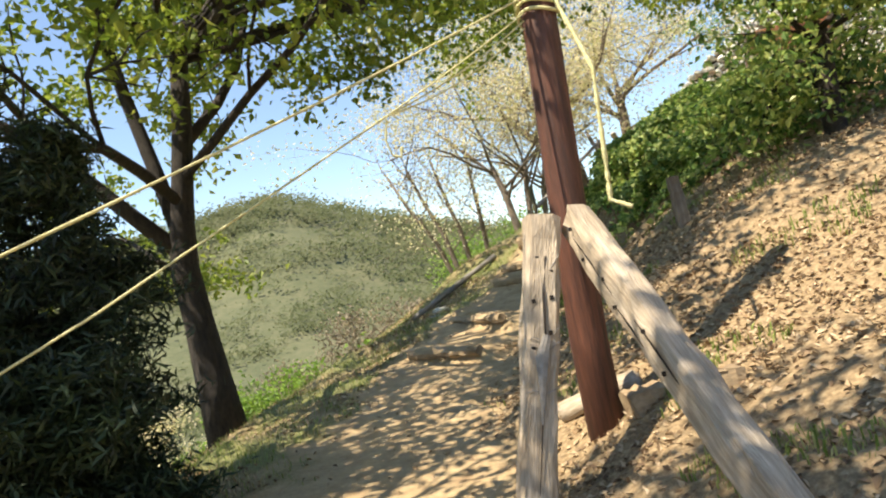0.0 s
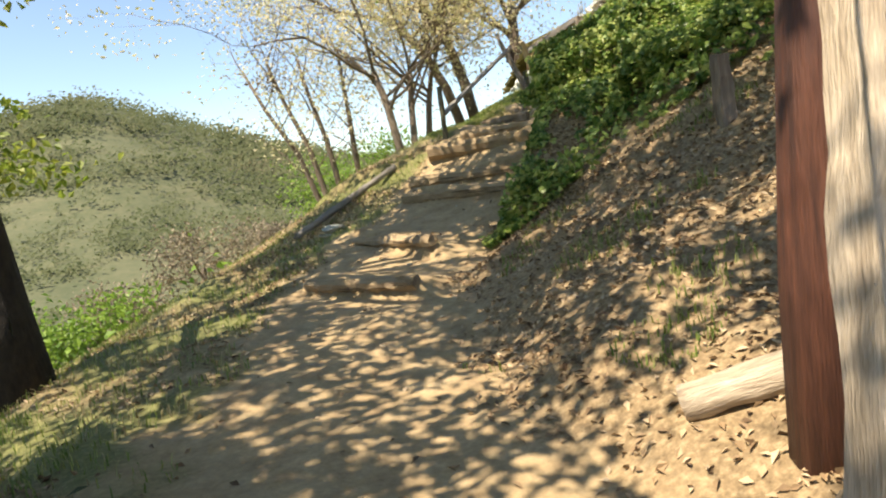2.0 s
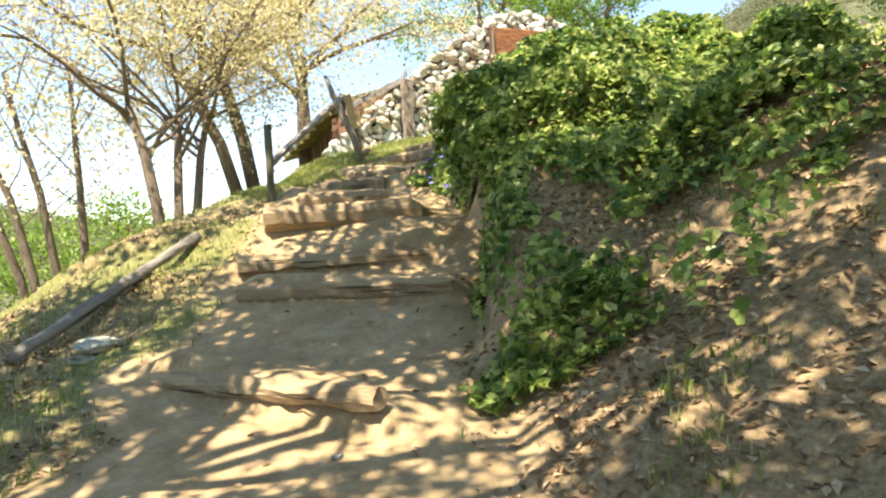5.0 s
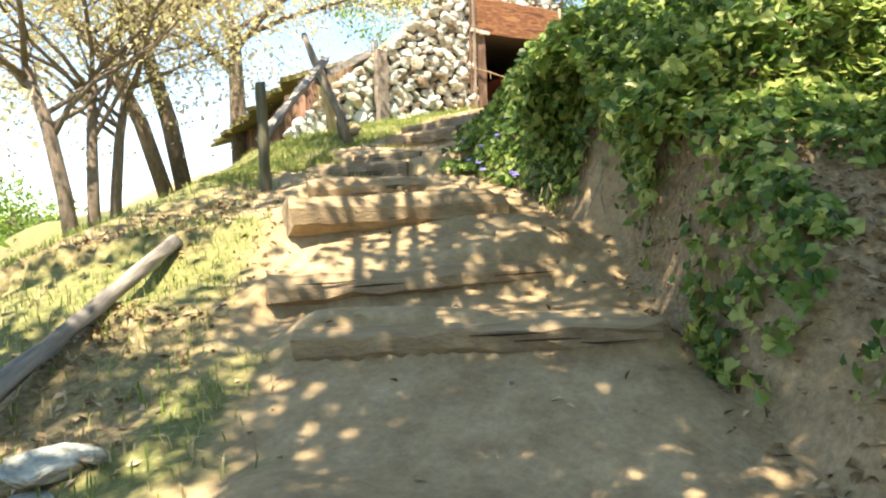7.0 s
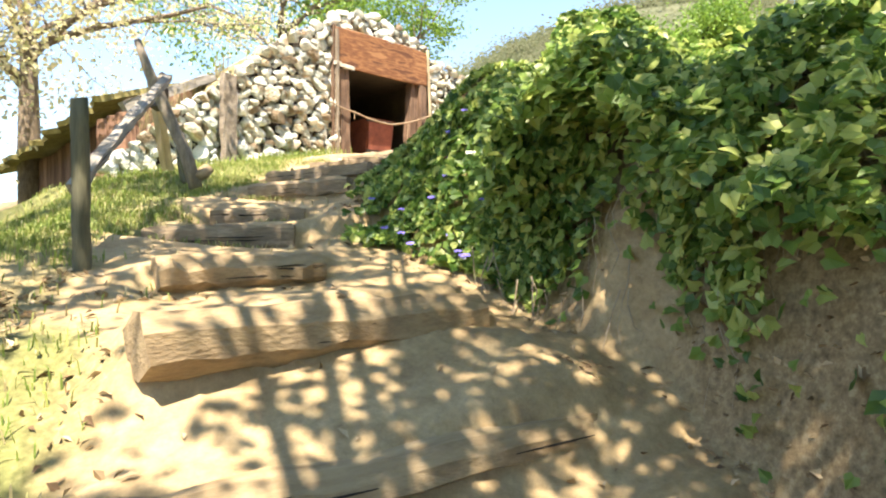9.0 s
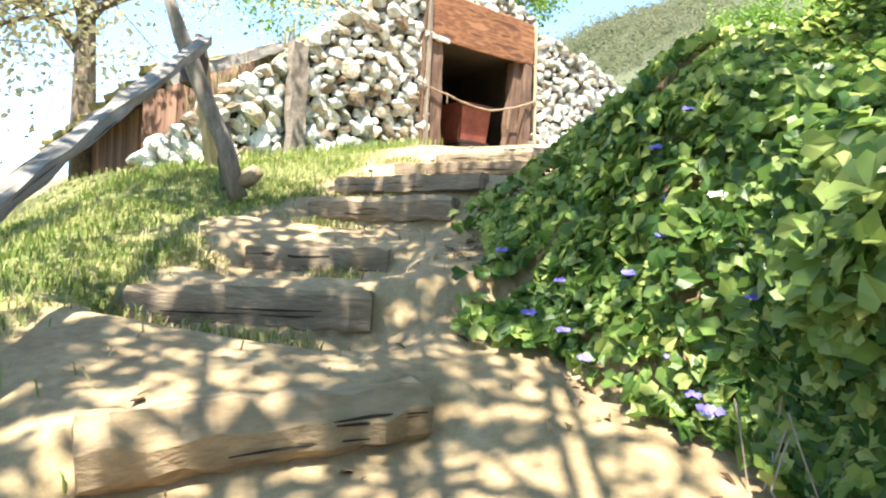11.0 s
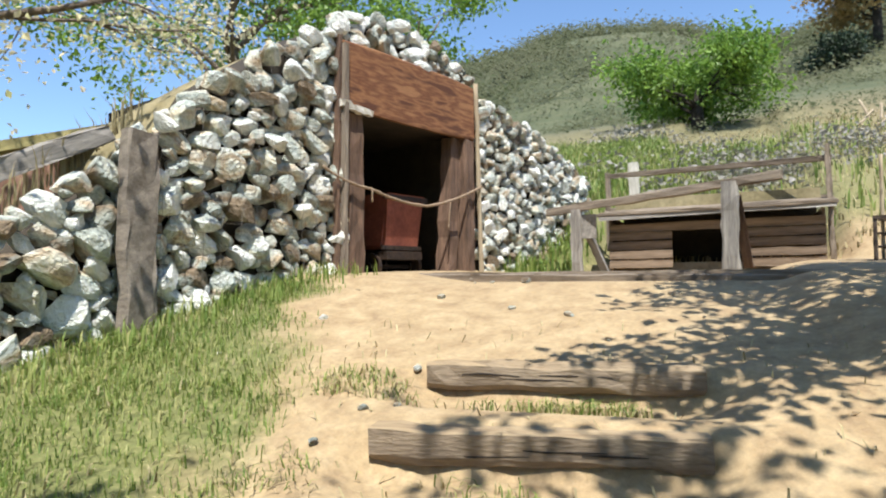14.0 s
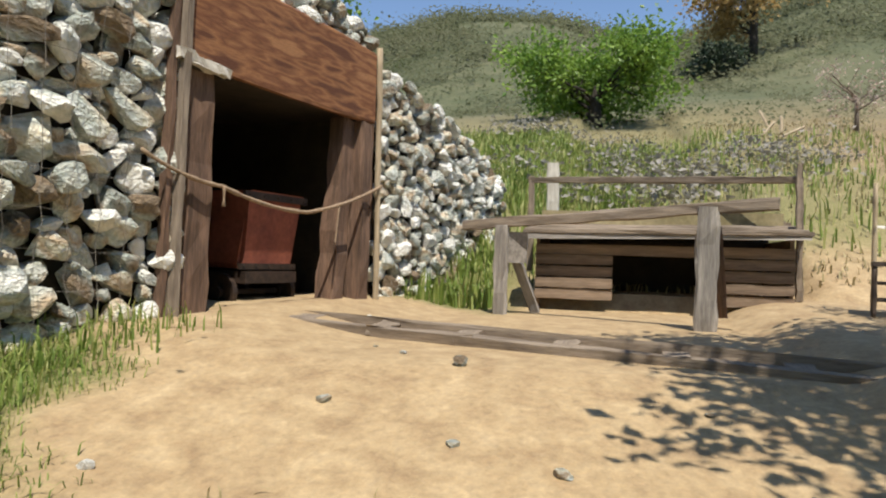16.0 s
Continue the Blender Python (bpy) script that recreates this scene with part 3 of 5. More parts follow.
# ---- steps ----
for i, ((ax, ay), (bx, by), top) in enumerate(STEPS):
    thick = (0.15, 0.15, 0.17, 0.17, 0.25, 0.21, 0.17, 0.13, 0.16, 0.13, 0.13, 0.14)[i]
    step = timber("log_step", (ax, ay, top - thick / 2), (bx, by, top - thick / 2 + 0.01), thick * 1.05, thick, M_STEP if i < 6 else M_SILL, None, "", wear=0.014 if i < 6 else 0.009, cuts=12, corner=0.6 if i < 6 else 0.28, seed=40 + i, taper=(0.9, 0.8, 0.55, 0.7, 0.95)[min(i, 4)])
    tagged(step, "thick rounded earth-stained log set as a step" if i < 6 else "squared weathered timber set as a step in bare earth", "log step", "timber steps up the path")
    rnd = random.Random(i)
    for k in range(3):
        f = rnd.uniform(0.15, 0.85)
        u = (Vector((bx, by, 0)) - Vector((ax, ay, 0)))
        p = Vector((ax, ay, top - thick * rnd.uniform(0.3, 0.7))) + u * f + Vector((u.y, -u.x, 0)).normalized() * thick * 0.525
        part("split", tube(B(), [p - u.normalized() * rnd.uniform(0.08, 0.25), p + Vector((0, 0, rnd.uniform(-0.01, 0.01))), p + u.normalized() * rnd.uniform(0.08, 0.25)], [0.002, 0.006, 0.002], 5), M_CRACK, step)


# ---- stone wall of the dugout ----
WALL = np.array([(4.6, 19.12), (7.11, 19.3), (9.48, 19.13), (11.78, 18.6), (15.1, 17.8)])
SEG = np.hypot(*np.diff(WALL, axis=0).T)
ARC = np.concatenate([[0], np.cumsum(SEG)])
TOP_A = [0.45, 0.9, 1.24, 1.54, 2.0, 2.46, 2.8, 3.2, 4.03, 4.6, 5.03, 5.4, 6.2, 7.0, 7.4, 8.0, 9.0, 10.1, 10.75]
TOP_Z = [3.5, 3.86, 4.12, 4.37, 4.66, 5.0, 5.33, 5.6, 6.18, 6.55, 6.8, 6.92, 6.98, 6.78, 6.55, 6.38, 6.2, 5.9, 5.6]


def wall_point(a, out=0.0):
    """A place on the wall's face by its run along the wall; out: towards the yard."""
    i = int(np.clip(np.searchsorted(ARC, a) - 1, 0, len(SEG) - 1))
    u = (WALL[i + 1] - WALL[i]) / SEG[i]
    p = WALL[i] + u * (a - ARC[i])
    n = np.array([u[1], -u[0]])
    return Vector((*(p + n * out), 0)), Vector((*u, 0)), Vector((*n, 0))


def wall_top(a):
    return float(np.interp(a, TOP_A, TOP_Z))


def stone_mesh(seed):
    rnd = random.Random(seed)
    bm = B()
    bmesh.ops.create_icosphere(bm, subdivisions=2, radius=1)
    axes = [Vector((rnd.gauss(0, 1), rnd.gauss(0, 1), rnd.gauss(0, 1))).normalized() for _ in range(9)]
    cut = [rnd.uniform(0.42, 0.78) for _ in axes]
    for v in bm.verts:
        for ax, c in zip(axes, cut):
            over = v.co.dot(ax) - c
            if over > 0:
                v.co -= ax * over * 0.97
        v.co *= 1 + rnd.uniform(-0.02, 0.02)
    me = bpy.data.meshes.new("stone")
    bm.to_mesh(me)
    bm.free()
    me.materials.append(M_STONE)
    return me


STONES = [stone_mesh(i) for i in range(14)]


def lay_stones(parent, a0, a1, z_low, z_high, r_lo, r_hi, tries, seed):
    """Rubble packed over a stretch of the wall's face."""
    rnd = random.Random(seed)
    done = []
    for phase in (1.0, 0.72, 0.5):
        for _ in range(tries):
            a = rnd.uniform(a0, a1)
            lo, hi = z_low(a), z_high(a)
            if hi - lo < 0.06:
                continue
            z = rnd.uniform(lo - 0.05, hi)
            r = rnd.uniform(r_lo, r_hi) * phase
            w, h = r * rnd.uniform(1.0, 1.5), r * rnd.uniform(0.65, 1.0)
            if any(((a - b) / (w + v)) ** 2 + ((z - c) / (h + k)) ** 2 < 0.74 for b, c, v, k in done):
                continue
            done.append((a, z, w, h))
            p, u, n = wall_point(a, rnd.uniform(-0.05, 0.03))
            ob = new("stone", rnd.choice(STONES))
            rot = Matrix((u, n, Vector((0, 0, 1)))).transposed().to_4x4()
            ob.matrix_basis = Matrix.Translation((p.x, p.y, z)) @ rot @ pose(0, 0, 0, rnd.uniform(-15, 15), rnd.uniform(-35, 35), rnd.uniform(-20, 20)) @ Matrix.Diagonal((w * 1.42, r * rnd.uniform(1.0, 1.35), h * 1.44, 1)) @ pose(0, 0, 0, rnd.choice((0, 90, 180)), 0, rnd.choice((0, 180)))
            under(ob, parent)
    return len(done)


def wall_core(name, a0, a1, low, label):
    """The packed earth behind the stones, coloured near-black so the gaps look shaded."""
    bm = B()
    n = max(2, int((a1 - a0) / 0.25))
    rows = []
    for i in range(n + 1):
        a = a0 + (a1 - a0) * i / n
        p, u, nn = wall_point(a, -0.09)
        q = p - nn * 0.45
        rows.append([bm.verts.new((p.x, p.y, low(a))), bm.verts.new((p.x, p.y, wall_top(a) - (0.1 if a > 3.2 else 0.3))), bm.verts.new((q.x, q.y, wall_top(a) - (0.1 if a > 3.2 else 0.3))), bm.verts.new((q.x, q.y, low(a)))])
    for r, q in zip(rows, rows[1:]):
        for k in range(4):
            bm.faces.new((r[k], q[k], q[(k + 1) % 4], r[(k + 1) % 4]))
    bm.faces.new(rows[0])
    bm.faces.new(rows[-1][::-1])
    bmesh.ops.recalc_face_normals(bm, faces=bm.faces[:])
    return tagged(link(name, bm, M_DARK), label, "wall", kind="structure")


BASE_A = np.linspace(0, ARC[-1], 60)
BASE_Z = [gz(*wall_point(a, 0.1)[0][:2]) for a in BASE_A]


def base_at(a):
    return float(np.interp(a, BASE_A, BASE_Z))


wall_left = wall_core("wall_west", 0.9, 4.9, lambda a: base_at(a) - 0.3, "pale rubble stone wall built up to a shoulder")
wall_over = wall_core("wall_over_door", 4.9, 7.42, lambda a: 6.5, "pale rubble stones heaped over the doorway plank")
wall_right = wall_core("wall_east", 7.42, 10.7, lambda a: base_at(a) - 0.3, "wall of small pale rubble stones")

# earth mound behind the wall
rows = []
for i in range(45):
    a = 2.4 + (10.6 - 2.4) * i / 44
    row = []
    for k in range(16):
        f = k / 15
        p, u, n = wall_point(a, -0.35 - f * 6.0)
        low = gz(p.x, p.y) - 0.15
        hgt = low + (wall_top(a) - 0.12 - low) * float(smooth(2.5, 3.6, np.array(a)))
        low = low - (0.3 if i in (0, 44) else 0)
        row.append((p.x, p.y, max(low, low + (hgt - low) * (1 - f ** 1.7)) + 0.05 * math.sin(9 * a + 5 * f) * f))
    rows.append(row)
tagged(raw("earth_mound", [p for r in rows for p in r], [(i * 16 + k, i * 16 + k + 1, (i + 1) * 16 + k + 1, (i + 1) * 16 + k) for i in range(44) for k in range(15)], M_MOUND, None, "", True), "grassy earth mound over the dugout", "earth mound", kind="structure")

# ---- doorway ----
DO, DU, DN = Vector((9.48, 19.13, 0)), Vector((0.9734, -0.2289, 0)), Vector((0.2289, 0.9734, 0))   # corner, along the door, inwards


def dp(u, z, inward=0.0):
    p = DO + DU * u + DN * inward
    return (p.x, p.y, z)


doorway = thing("door_1", dp(1.15, 4.0), "open timber-framed mine doorway in a stone wall", "doorway", kind="structure")
OUT = tuple(-DN)
timber("lintel_plank", dp(-0.02, 6.13, -0.06), dp(2.33, 6.13, -0.06), 0.06, 0.72, M_LINTEL, doorway, "wide brown plank with flame grain", wear=0.004, cuts=4, corner=0.06)
timber("door_pole", dp(-0.1, 3.9, -0.1), dp(-0.03, 6.5, -0.08), 0.05, 0.065, M_POST, doorway, "thin grey pole", up=OUT, wear=0.008, cuts=12)
timber("door_pole", dp(-0.03, 3.9, -0.13), dp(0.03, 6.42, -0.12), 0.045, 0.05, M_TIMBER, doorway, "thin grey pole", up=OUT, wear=0.006, cuts=12)
timber("door_post", dp(0.2, 3.86, -0.02), dp(0.2, 5.74, 0.0), 0.22, 0.16, M_POST, doorway, "brown squared post", up=OUT, wear=0.012, cuts=9)
timber("door_post", dp(1.93, 3.9, 0.08), dp(2.08, 5.78, 0.08), 0.2, 0.18, M_POST, doorway, "dark leaning post", up=OUT, wear=0.014, cuts=9)
timber("door_post", dp(2.2, 3.9, -0.02), dp(2.22, 5.78, -0.02), 0.18, 0.16, M_POST, doorway, "brown squared post", up=OUT, wear=0.012, cuts=9)
timber("door_pole", dp(2.4, 3.95, -0.12), dp(2.36, 6.52, -0.1), 0.06, 0.06, M_PALE, doorway, "thin pale peeled pole", up=OUT, wear=0.006, cuts=14, round_=True)
timber("splinter_strip", dp(-0.04, 5.79, -0.12), dp(0.4, 5.76, -0.12), 0.05, 0.07, M_BLEACH, doorway, "bleached broken strip of wood", wear=0.012, cuts=9)
timber("threshold", dp(0.35, 4.02, -0.15), dp(2.3, 4.05, -0.15), 0.1, 0.06, M_TIMBER, doorway, wear=0.008)
rope("rope", [dp(-0.32, 5.12, -0.16), dp(0.36, 4.97, -0.14), dp(1.3, 4.86, -0.14), dp(2.4, 5.2, -0.15)], 0.016, M_ROPE, doorway, "frayed brown rope slung across", sag=0.035, twist=0.25)
rope("rope_end", [dp(1.72, 4.94, -0.15), dp(1.7, 4.7, -0.14), dp(1.69, 4.62, -0.14)], 0.008, M_ROPE, doorway, steps=4)
rope("rope_end", [dp(0.36, 4.97, -0.16), dp(0.37, 4.83, -0.15)], 0.013, M_ROPE, doorway, steps=4, twist=0.4)
# the tunnel behind it; its shade is put into the near-black lining
dm = Matrix(((DU.x, DN.x, 0, DO.x), (DU.y, DN.y, 0, DO.y), (0, 0, 1, 0), (0, 0, 0, 1)))
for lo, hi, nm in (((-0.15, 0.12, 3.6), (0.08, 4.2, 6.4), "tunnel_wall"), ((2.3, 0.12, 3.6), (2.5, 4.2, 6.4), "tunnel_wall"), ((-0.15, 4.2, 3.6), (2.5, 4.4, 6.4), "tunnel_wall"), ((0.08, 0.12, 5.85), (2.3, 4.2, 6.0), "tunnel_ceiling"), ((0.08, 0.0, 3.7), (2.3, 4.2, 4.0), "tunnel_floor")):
    tagged(link(nm, box(B(), lo, hi, dm), M_DARK), "earth lining of the dugout tunnel, coloured near-black for shade", "tunnel lining", kind="structure")
for k in range(3):
    tagged(timber("tunnel_prop", dp(0.2, 4.0, 0.9 + k), dp(0.2, 5.84, 0.9 + k), 0.12, 0.12, M_POST, None), "dark timber prop against the tunnel wall", "prop", "props inside the tunnel")


def mine_cart():
    cart = thing("mine_cart", dp(1.33, 4.04, 0.7), "rust-red iron mine cart standing just inside the doorway", "mine cart")
    m = dm @ pose(1.4, 0.8, 0)
    bm, rings = B(), []
    for z, w, d in ((4.38, 0.28, 0.42), (4.42, 0.29, 0.45), (4.97, 0.325, 0.52), (5.03, 0.335, 0.545)):
        rings.append([bm.verts.new(m @ Vector((x * w, y * d, z))) for x, y in ((-1, -1), (1, -1), (1, 1), (-1, 1))])
    inner = [bm.verts.new(m @ Vector((x * 0.31, y * 0.51, 5.03))) for x, y in ((-1, -1), (1, -1), (1, 1), (-1, 1))]
    floor_in = [bm.verts.new(m @ Vector((x * 0.32, y * 0.4, 4.43))) for x, y in ((-1, -1), (1, -1), (1, 1), (-1, 1))]
    rings += [inner, floor_in]
    for r, q in zip(rings, rings[1:]):
        for k in range(4):
            bm.faces.new((r[k], r[(k + 1) % 4], q[(k + 1) % 4], q[k]))
    bm.faces.new(rings[0][::-1])
    bm.faces.new(floor_in)
    part("tub", bm, M_RUST, cart, "rust-red riveted tub")
    for z, h, out in ((4.4, 0.05, 0.008), (4.99, 0.06, 0.008)):
        w = 0.345 + (z - 4.36) * 0.075
        d = 0.44 + (z - 4.36) * 0.13
        part("band", box(B(), (-w, -d - out - 0.012, z - h / 2), (w, -d + 0.01, z + h / 2), m), M_IRON, cart, "dark iron band")
    for x in (-0.34, -0.17, 0, 0.17, 0.34):
        for z in (4.4, 4.99):
            bm = B()
            bmesh.ops.create_icosphere(bm, subdivisions=1, radius=0.013, matrix=m @ Matrix.Translation((x * (0.9 + 0.1 * (z > 4.5)), -0.46 - 0.13 * (z - 4.36), z)))
            part("rivet", bm, M_IRON, cart)
    part("chassis", box(B(), (-0.32, -0.5, 4.26), (0.32, 0.5, 4.36), m), M_IRON, cart, "dark iron chassis")
    for x in (-0.36, 0.36):
        for y in (-0.28, 0.28):
            bm = B()
            bmesh.ops.create_cone(bm, cap_ends=True, segments=20, radius1=0.16, radius2=0.16, depth=0.05, matrix=m @ Matrix.Translation((x, y, 4.18)) @ pose(0, 0, 0, 0, 90, 0))
            wheel = part("wheel", bm, M_IRON, cart, "black iron wheel")
            bm = B()
            bmesh.ops.create_cone(bm, cap_ends=True, segments=12, radius1=0.05, radius2=0.04, depth=0.12, matrix=m @ Matrix.Translation((x, y, 4.18)) @ pose(0, 0, 0, 0, 90, 0))
            part("hub", bm, M_IRON, wheel)
    for y in (-0.28, 0.28):
        part("axle", tube(B(), [m @ Vector((-0.36, y, 4.18)), m @ Vector((0.36, y, 4.18))], [0.025, 0.025], 8), M_IRON, cart)


mine_cart()

# cart track from the tunnel out across the yard
track = thing("cart_track", (9.7, 16.0, 4.05), "old timber cart track running out of the doorway", "cart track")
for u, xe in ((0.6, 8.67), (1.0, 8.95)):
    a, b = dp(u, gz(*dp(u, 0)[:2]) - 0.055, 1.5), (xe, 12.2, gz(xe, 13.5) - 0.06)
    timber("rail", a, b, 0.07, 0.1, M_TIMBER, track, "worn grey-brown timber rail", cuts=26, wear=0.006)
    timber("rail_edge", (a[0] + 0.12, a[1], a[2] - 0.015), (b[0] + 0.12, b[1], b[2] + 0.005), 0.04, 0.06, M_TIMBER, track, cuts=26, wear=0.008)
for k in range(12):
    f = k / 11
    a = Vector(dp(0.6, gz(*dp(0.6, 0)[:2]) - 0.05, 0)).lerp(Vector((8.67, 12.2, gz(8.67, 13.5) - 0.05)), f)
    timber("sleeper", a, a + Vector((0.55, 0.02 * math.sin(k), 0.0)), 0.14, 0.06, M_TIMBER, track, wear=0.008)

# grey post in the stone wall
tagged(timber("wall_post", (7.07, 19.17, 3.4), (7.11, 19.2, 5.08), 0.25, 0.12, M_GREY2, None, "", up=(0, -1, 0), wear=0.012, cuts=10), "split grey timber post set against the stone wall", "post")


# ---- low shed with a crawl hole ----
def low_shed():
    shed = thing("low_shed", (13.3, 15.8, 4.2), "low brown plank shed with a dark crawl hole and board roof", "shed")
    x0, y0, y1 = 13.0, 17.07, 14.5
    hole0, hole1 = y0 - 0.81, y0 - 1.69
    for k in range(4):
        z = 4.18 + 0.125 * k
        for a, b in ((y0, hole0), (hole1, y1)):
            timber("siding_board", (x0 - 0.012 * (k % 2), a, z), (x0 - 0.012 * (k % 2), b, z + 0.005), 0.03, 0.108, M_BOARD, shed, wear=0.004, cuts=6, corner=0.08)
    timber("siding_board", (x0, y0, 4.665), (x0, y1, 4.675), 0.035, 0.11, M_BOARD, shed, wear=0.004, cuts=8, corner=0.08)
    for y in (y0 - 0.02, hole0, hole1, y1 + 0.02):
        timber("upright", (x0 - 0.035, y, 4.05), (x0 - 0.035, y, 4.84 if y in (y0 - 0.02, y1 + 0.02) else 4.62), 0.05, 0.05, M_BOARD, shed, wear=0.004)
    part("end_wall", box(B(), (x0 + 0.02, y0 - 0.04, 4.0), (x0 + 1.2, y0 + 0.0, 4.82)), M_BOARD, shed)
    part("end_wall", box(B(), (x0 + 0.02, y1 - 0.0, 4.0), (x0 + 1.2, y1 + 0.04, 4.82)), M_BOARD, shed)
    # near-black back wall stands in for the shade inside the crawl hole
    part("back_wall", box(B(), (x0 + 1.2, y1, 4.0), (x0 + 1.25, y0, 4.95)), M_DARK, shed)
    for k, (dx, dz) in enumerate(((-0.2, 4.84), (-0.02, 4.875), (0.22, 4.91), (0.46, 4.94), (0.7, 4.98), (0.94, 5.02))):
        timber("roof_board", (x0 + dx + 0.1, y0 + 0.12 + 0.05 * math.sin(k * 3), dz), (x0 + dx + 0.1, y1 - 0.12, dz + 0.03), 0.25, 0.035, M_TIMBER, shed, wear=0.006, cuts=9, corner=0.1)
    timber("fascia", (x0 - 0.2, y0 + 0.1, 4.8), (x0 - 0.2, y1 - 0.1, 4.85), 0.03, 0.07, M_GREY, shed, wear=0.006, cuts=9)
    part("roof_earth", box(B(), (x0 + 0.5, y1, 4.96), (x0 + 1.6, y0, 5.12)), M_MOUND, shed, "earth heaped on the roof")


low_shed()


def rail_fence():
    fence = thing("hitching_rail", (11.9, 16.4, 4.1), "weathered grey rail on two stout posts before the shed", "rail fence")
    timber("post", (12.12, 17.31, 3.95), (12.12, 17.31, 4.86), 0.13, 0.11, M_GREY, fence, up=(-1, 0, 0), wear=0.01)
    timber("post", (11.48, 15.52, 3.95), (11.47, 15.52, 5.0), 0.16, 0.13, M_GREY, fence, up=(-1, 0, 0), wear=0.012)
    timber("top_rail", (12.28, 17.72, 4.86), (11.3, 15.02, 5.03), 0.07, 0.09, M_TIMBER, fence, wear=0.008, cuts=12)
    timber("brace", (12.5, 17.0, 4.0), (12.17, 17.26, 4.74), 0.09, 0.08, M_GREY, fence, up=(-1, 0, 0))
    part("gusset", box(B(), (12.1, 17.06, 4.5), (12.14, 17.26, 4.8)), M_GREY, fence)
    timber("brace", (11.78, 15.36, 4.1), (11.53, 15.46, 4.86), 0.1, 0.09, M_POST, fence, up=(-1, 0, 0))


rail_fence()


def back_fence():
    fence = thing("back_fence", (13.9, 15.8, 4.9), "light pole fence behind the shed", "fence")
    timber("post", (14.05, 17.26, 4.4), (14.05, 17.26, 5.58), 0.07, 0.07, M_TIMBER, fence, up=(-1, 0, 0))
    timber("post", (13.15, 14.42, 4.2), (13.12, 14.45, 5.6), 0.06, 0.06, M_TIMBER, fence, up=(-1, 0, 0), cuts=12)
    timber("top_rail", (14.05, 17.3, 5.54), (13.16, 14.4, 5.44), 0.05, 0.07, M_TIMBER, fence, cuts=14, wear=0.006)


back_fence()
tagged(timber("stub_post", (15.95, 17.15, 5.0), (15.98, 17.17, 6.03), 0.16, 0.14, M_BLEACH, None, "", up=(-1, 0, 0), wear=0.01), "short bleached square post on the slope", "post")
tagged(timber("fallen_pole", (16.3, 14.9, gz(16.3, 14.9) + 0.12), (14.9, 11.9, gz(14.9, 11.9) + 0.07), 0.13, 0.13, M_BLEACH, None, "", wear=0.012, cuts=16, round_=True, bow=0.05), "long bleached pole lying on the slope", "pole")
tagged(timber("fallen_log", (13.6, 12.85, gz(13.6, 12.85) + 0.06), (13.2, 11.4, gz(13.2, 11.4) + 0.1), 0.12, 0.12, M_PALE, None, "", wear=0.014, cuts=10, round_=True), "pale dead branch lying on dry grass", "log")
for x, y, h in ((14.75, 12.3, 0.55), (16.2, 11.0, 0.5)):
    tagged(timber("stake", (x, y, gz(x, y) - 0.1), (x, y, gz(x, y) + h), 0.05, 0.05, M_TIMBER, None, "", up=(-1, 0, 0)), "thin grey stake on the dry slope", "stake")


def chair():
    c = thing("chair", (11.95, 13.95, gz(11.95, 13.95)), "old dark wooden chair with tall pale back posts", "chair")
    z0 = gz(11.95, 13.95)
    zs, u, v = z0 + 0.44, Vector((-0.18, -0.98, 0)), Vector((0.98, -0.18, 0))
    o = Vector((11.9, 14.16, 0))

    def at(a, b, z):
        p = o + u * a + v * b
        return (p.x, p.y, z)
    for a, b, top, lab in ((0.0, 0.0, zs, ""), (0.47, 0.0, zs, ""), (0.05, 0.42, zs + 0.72, "pale turned back post"), (0.42, 0.42, zs + 0.73, "pale turned back post")):
        timber("leg" if not lab else "back_post", at(a, b, z0 - 0.02), at(a + (0.0 if not lab else 0.01), b + (0.05 if lab else 0), top), 0.04, 0.04, M_CHAIR if not lab else M_PALE, c, lab, up=(-1, 0, 0), wear=0.003, round_=True)
    bm = B()
    top = [at(-0.02, -0.03, zs + 0.02), at(0.49, -0.03, zs + 0.02), at(0.45, 0.43, zs + 0.02), at(0.03, 0.43, zs + 0.02)]
    vs = [bm.verts.new(p) for p in top] + [bm.verts.new((p[0], p[1], p[2] - 0.035)) for p in top]
    mid = bm.verts.new(at(0.24, 0.2, zs - 0.0))
    for k in range(4):
        bm.faces.new((vs[k], vs[(k + 1) % 4], mid))
        bm.faces.new((vs[k + 4], vs[(k + 1) % 4 + 4], vs[(k + 1) % 4], vs[k]))
    bm.faces.new(vs[7:3:-1])
    bmesh.ops.recalc_face_normals(bm, faces=bm.faces[:])
    part("seat", bm, M_CHAIR, c, "sunken dark seat")
    for z in (0.14, 0.28):
        for p, q in (((0, 0), (0.47, 0)), ((0, 0), (0.05, 0.42)), ((0.47, 0), (0.42, 0.42)), ((0.05, 0.42), (0.42, 0.42))):
            timber("rung", at(*p, z0 + z), at(*q, z0 + z + 0.01), 0.022, 0.022, M_CHAIR, c, wear=0.002, round_=True, cuts=3)


chair()

# ---- plank cabin beyond the wall ----
CA, CB = Vector((6.95, 21.2, 3.4)), Vector((7.7, 25.3, 3.6))
cabin = thing("plank_cabin", (7.5, 24, 3.4), "old brown plank cabin with a sagging mossy roof", "cabin")
cu = (CB - CA).normalized()
cn = Vector((-cu.y, cu.x, 0))
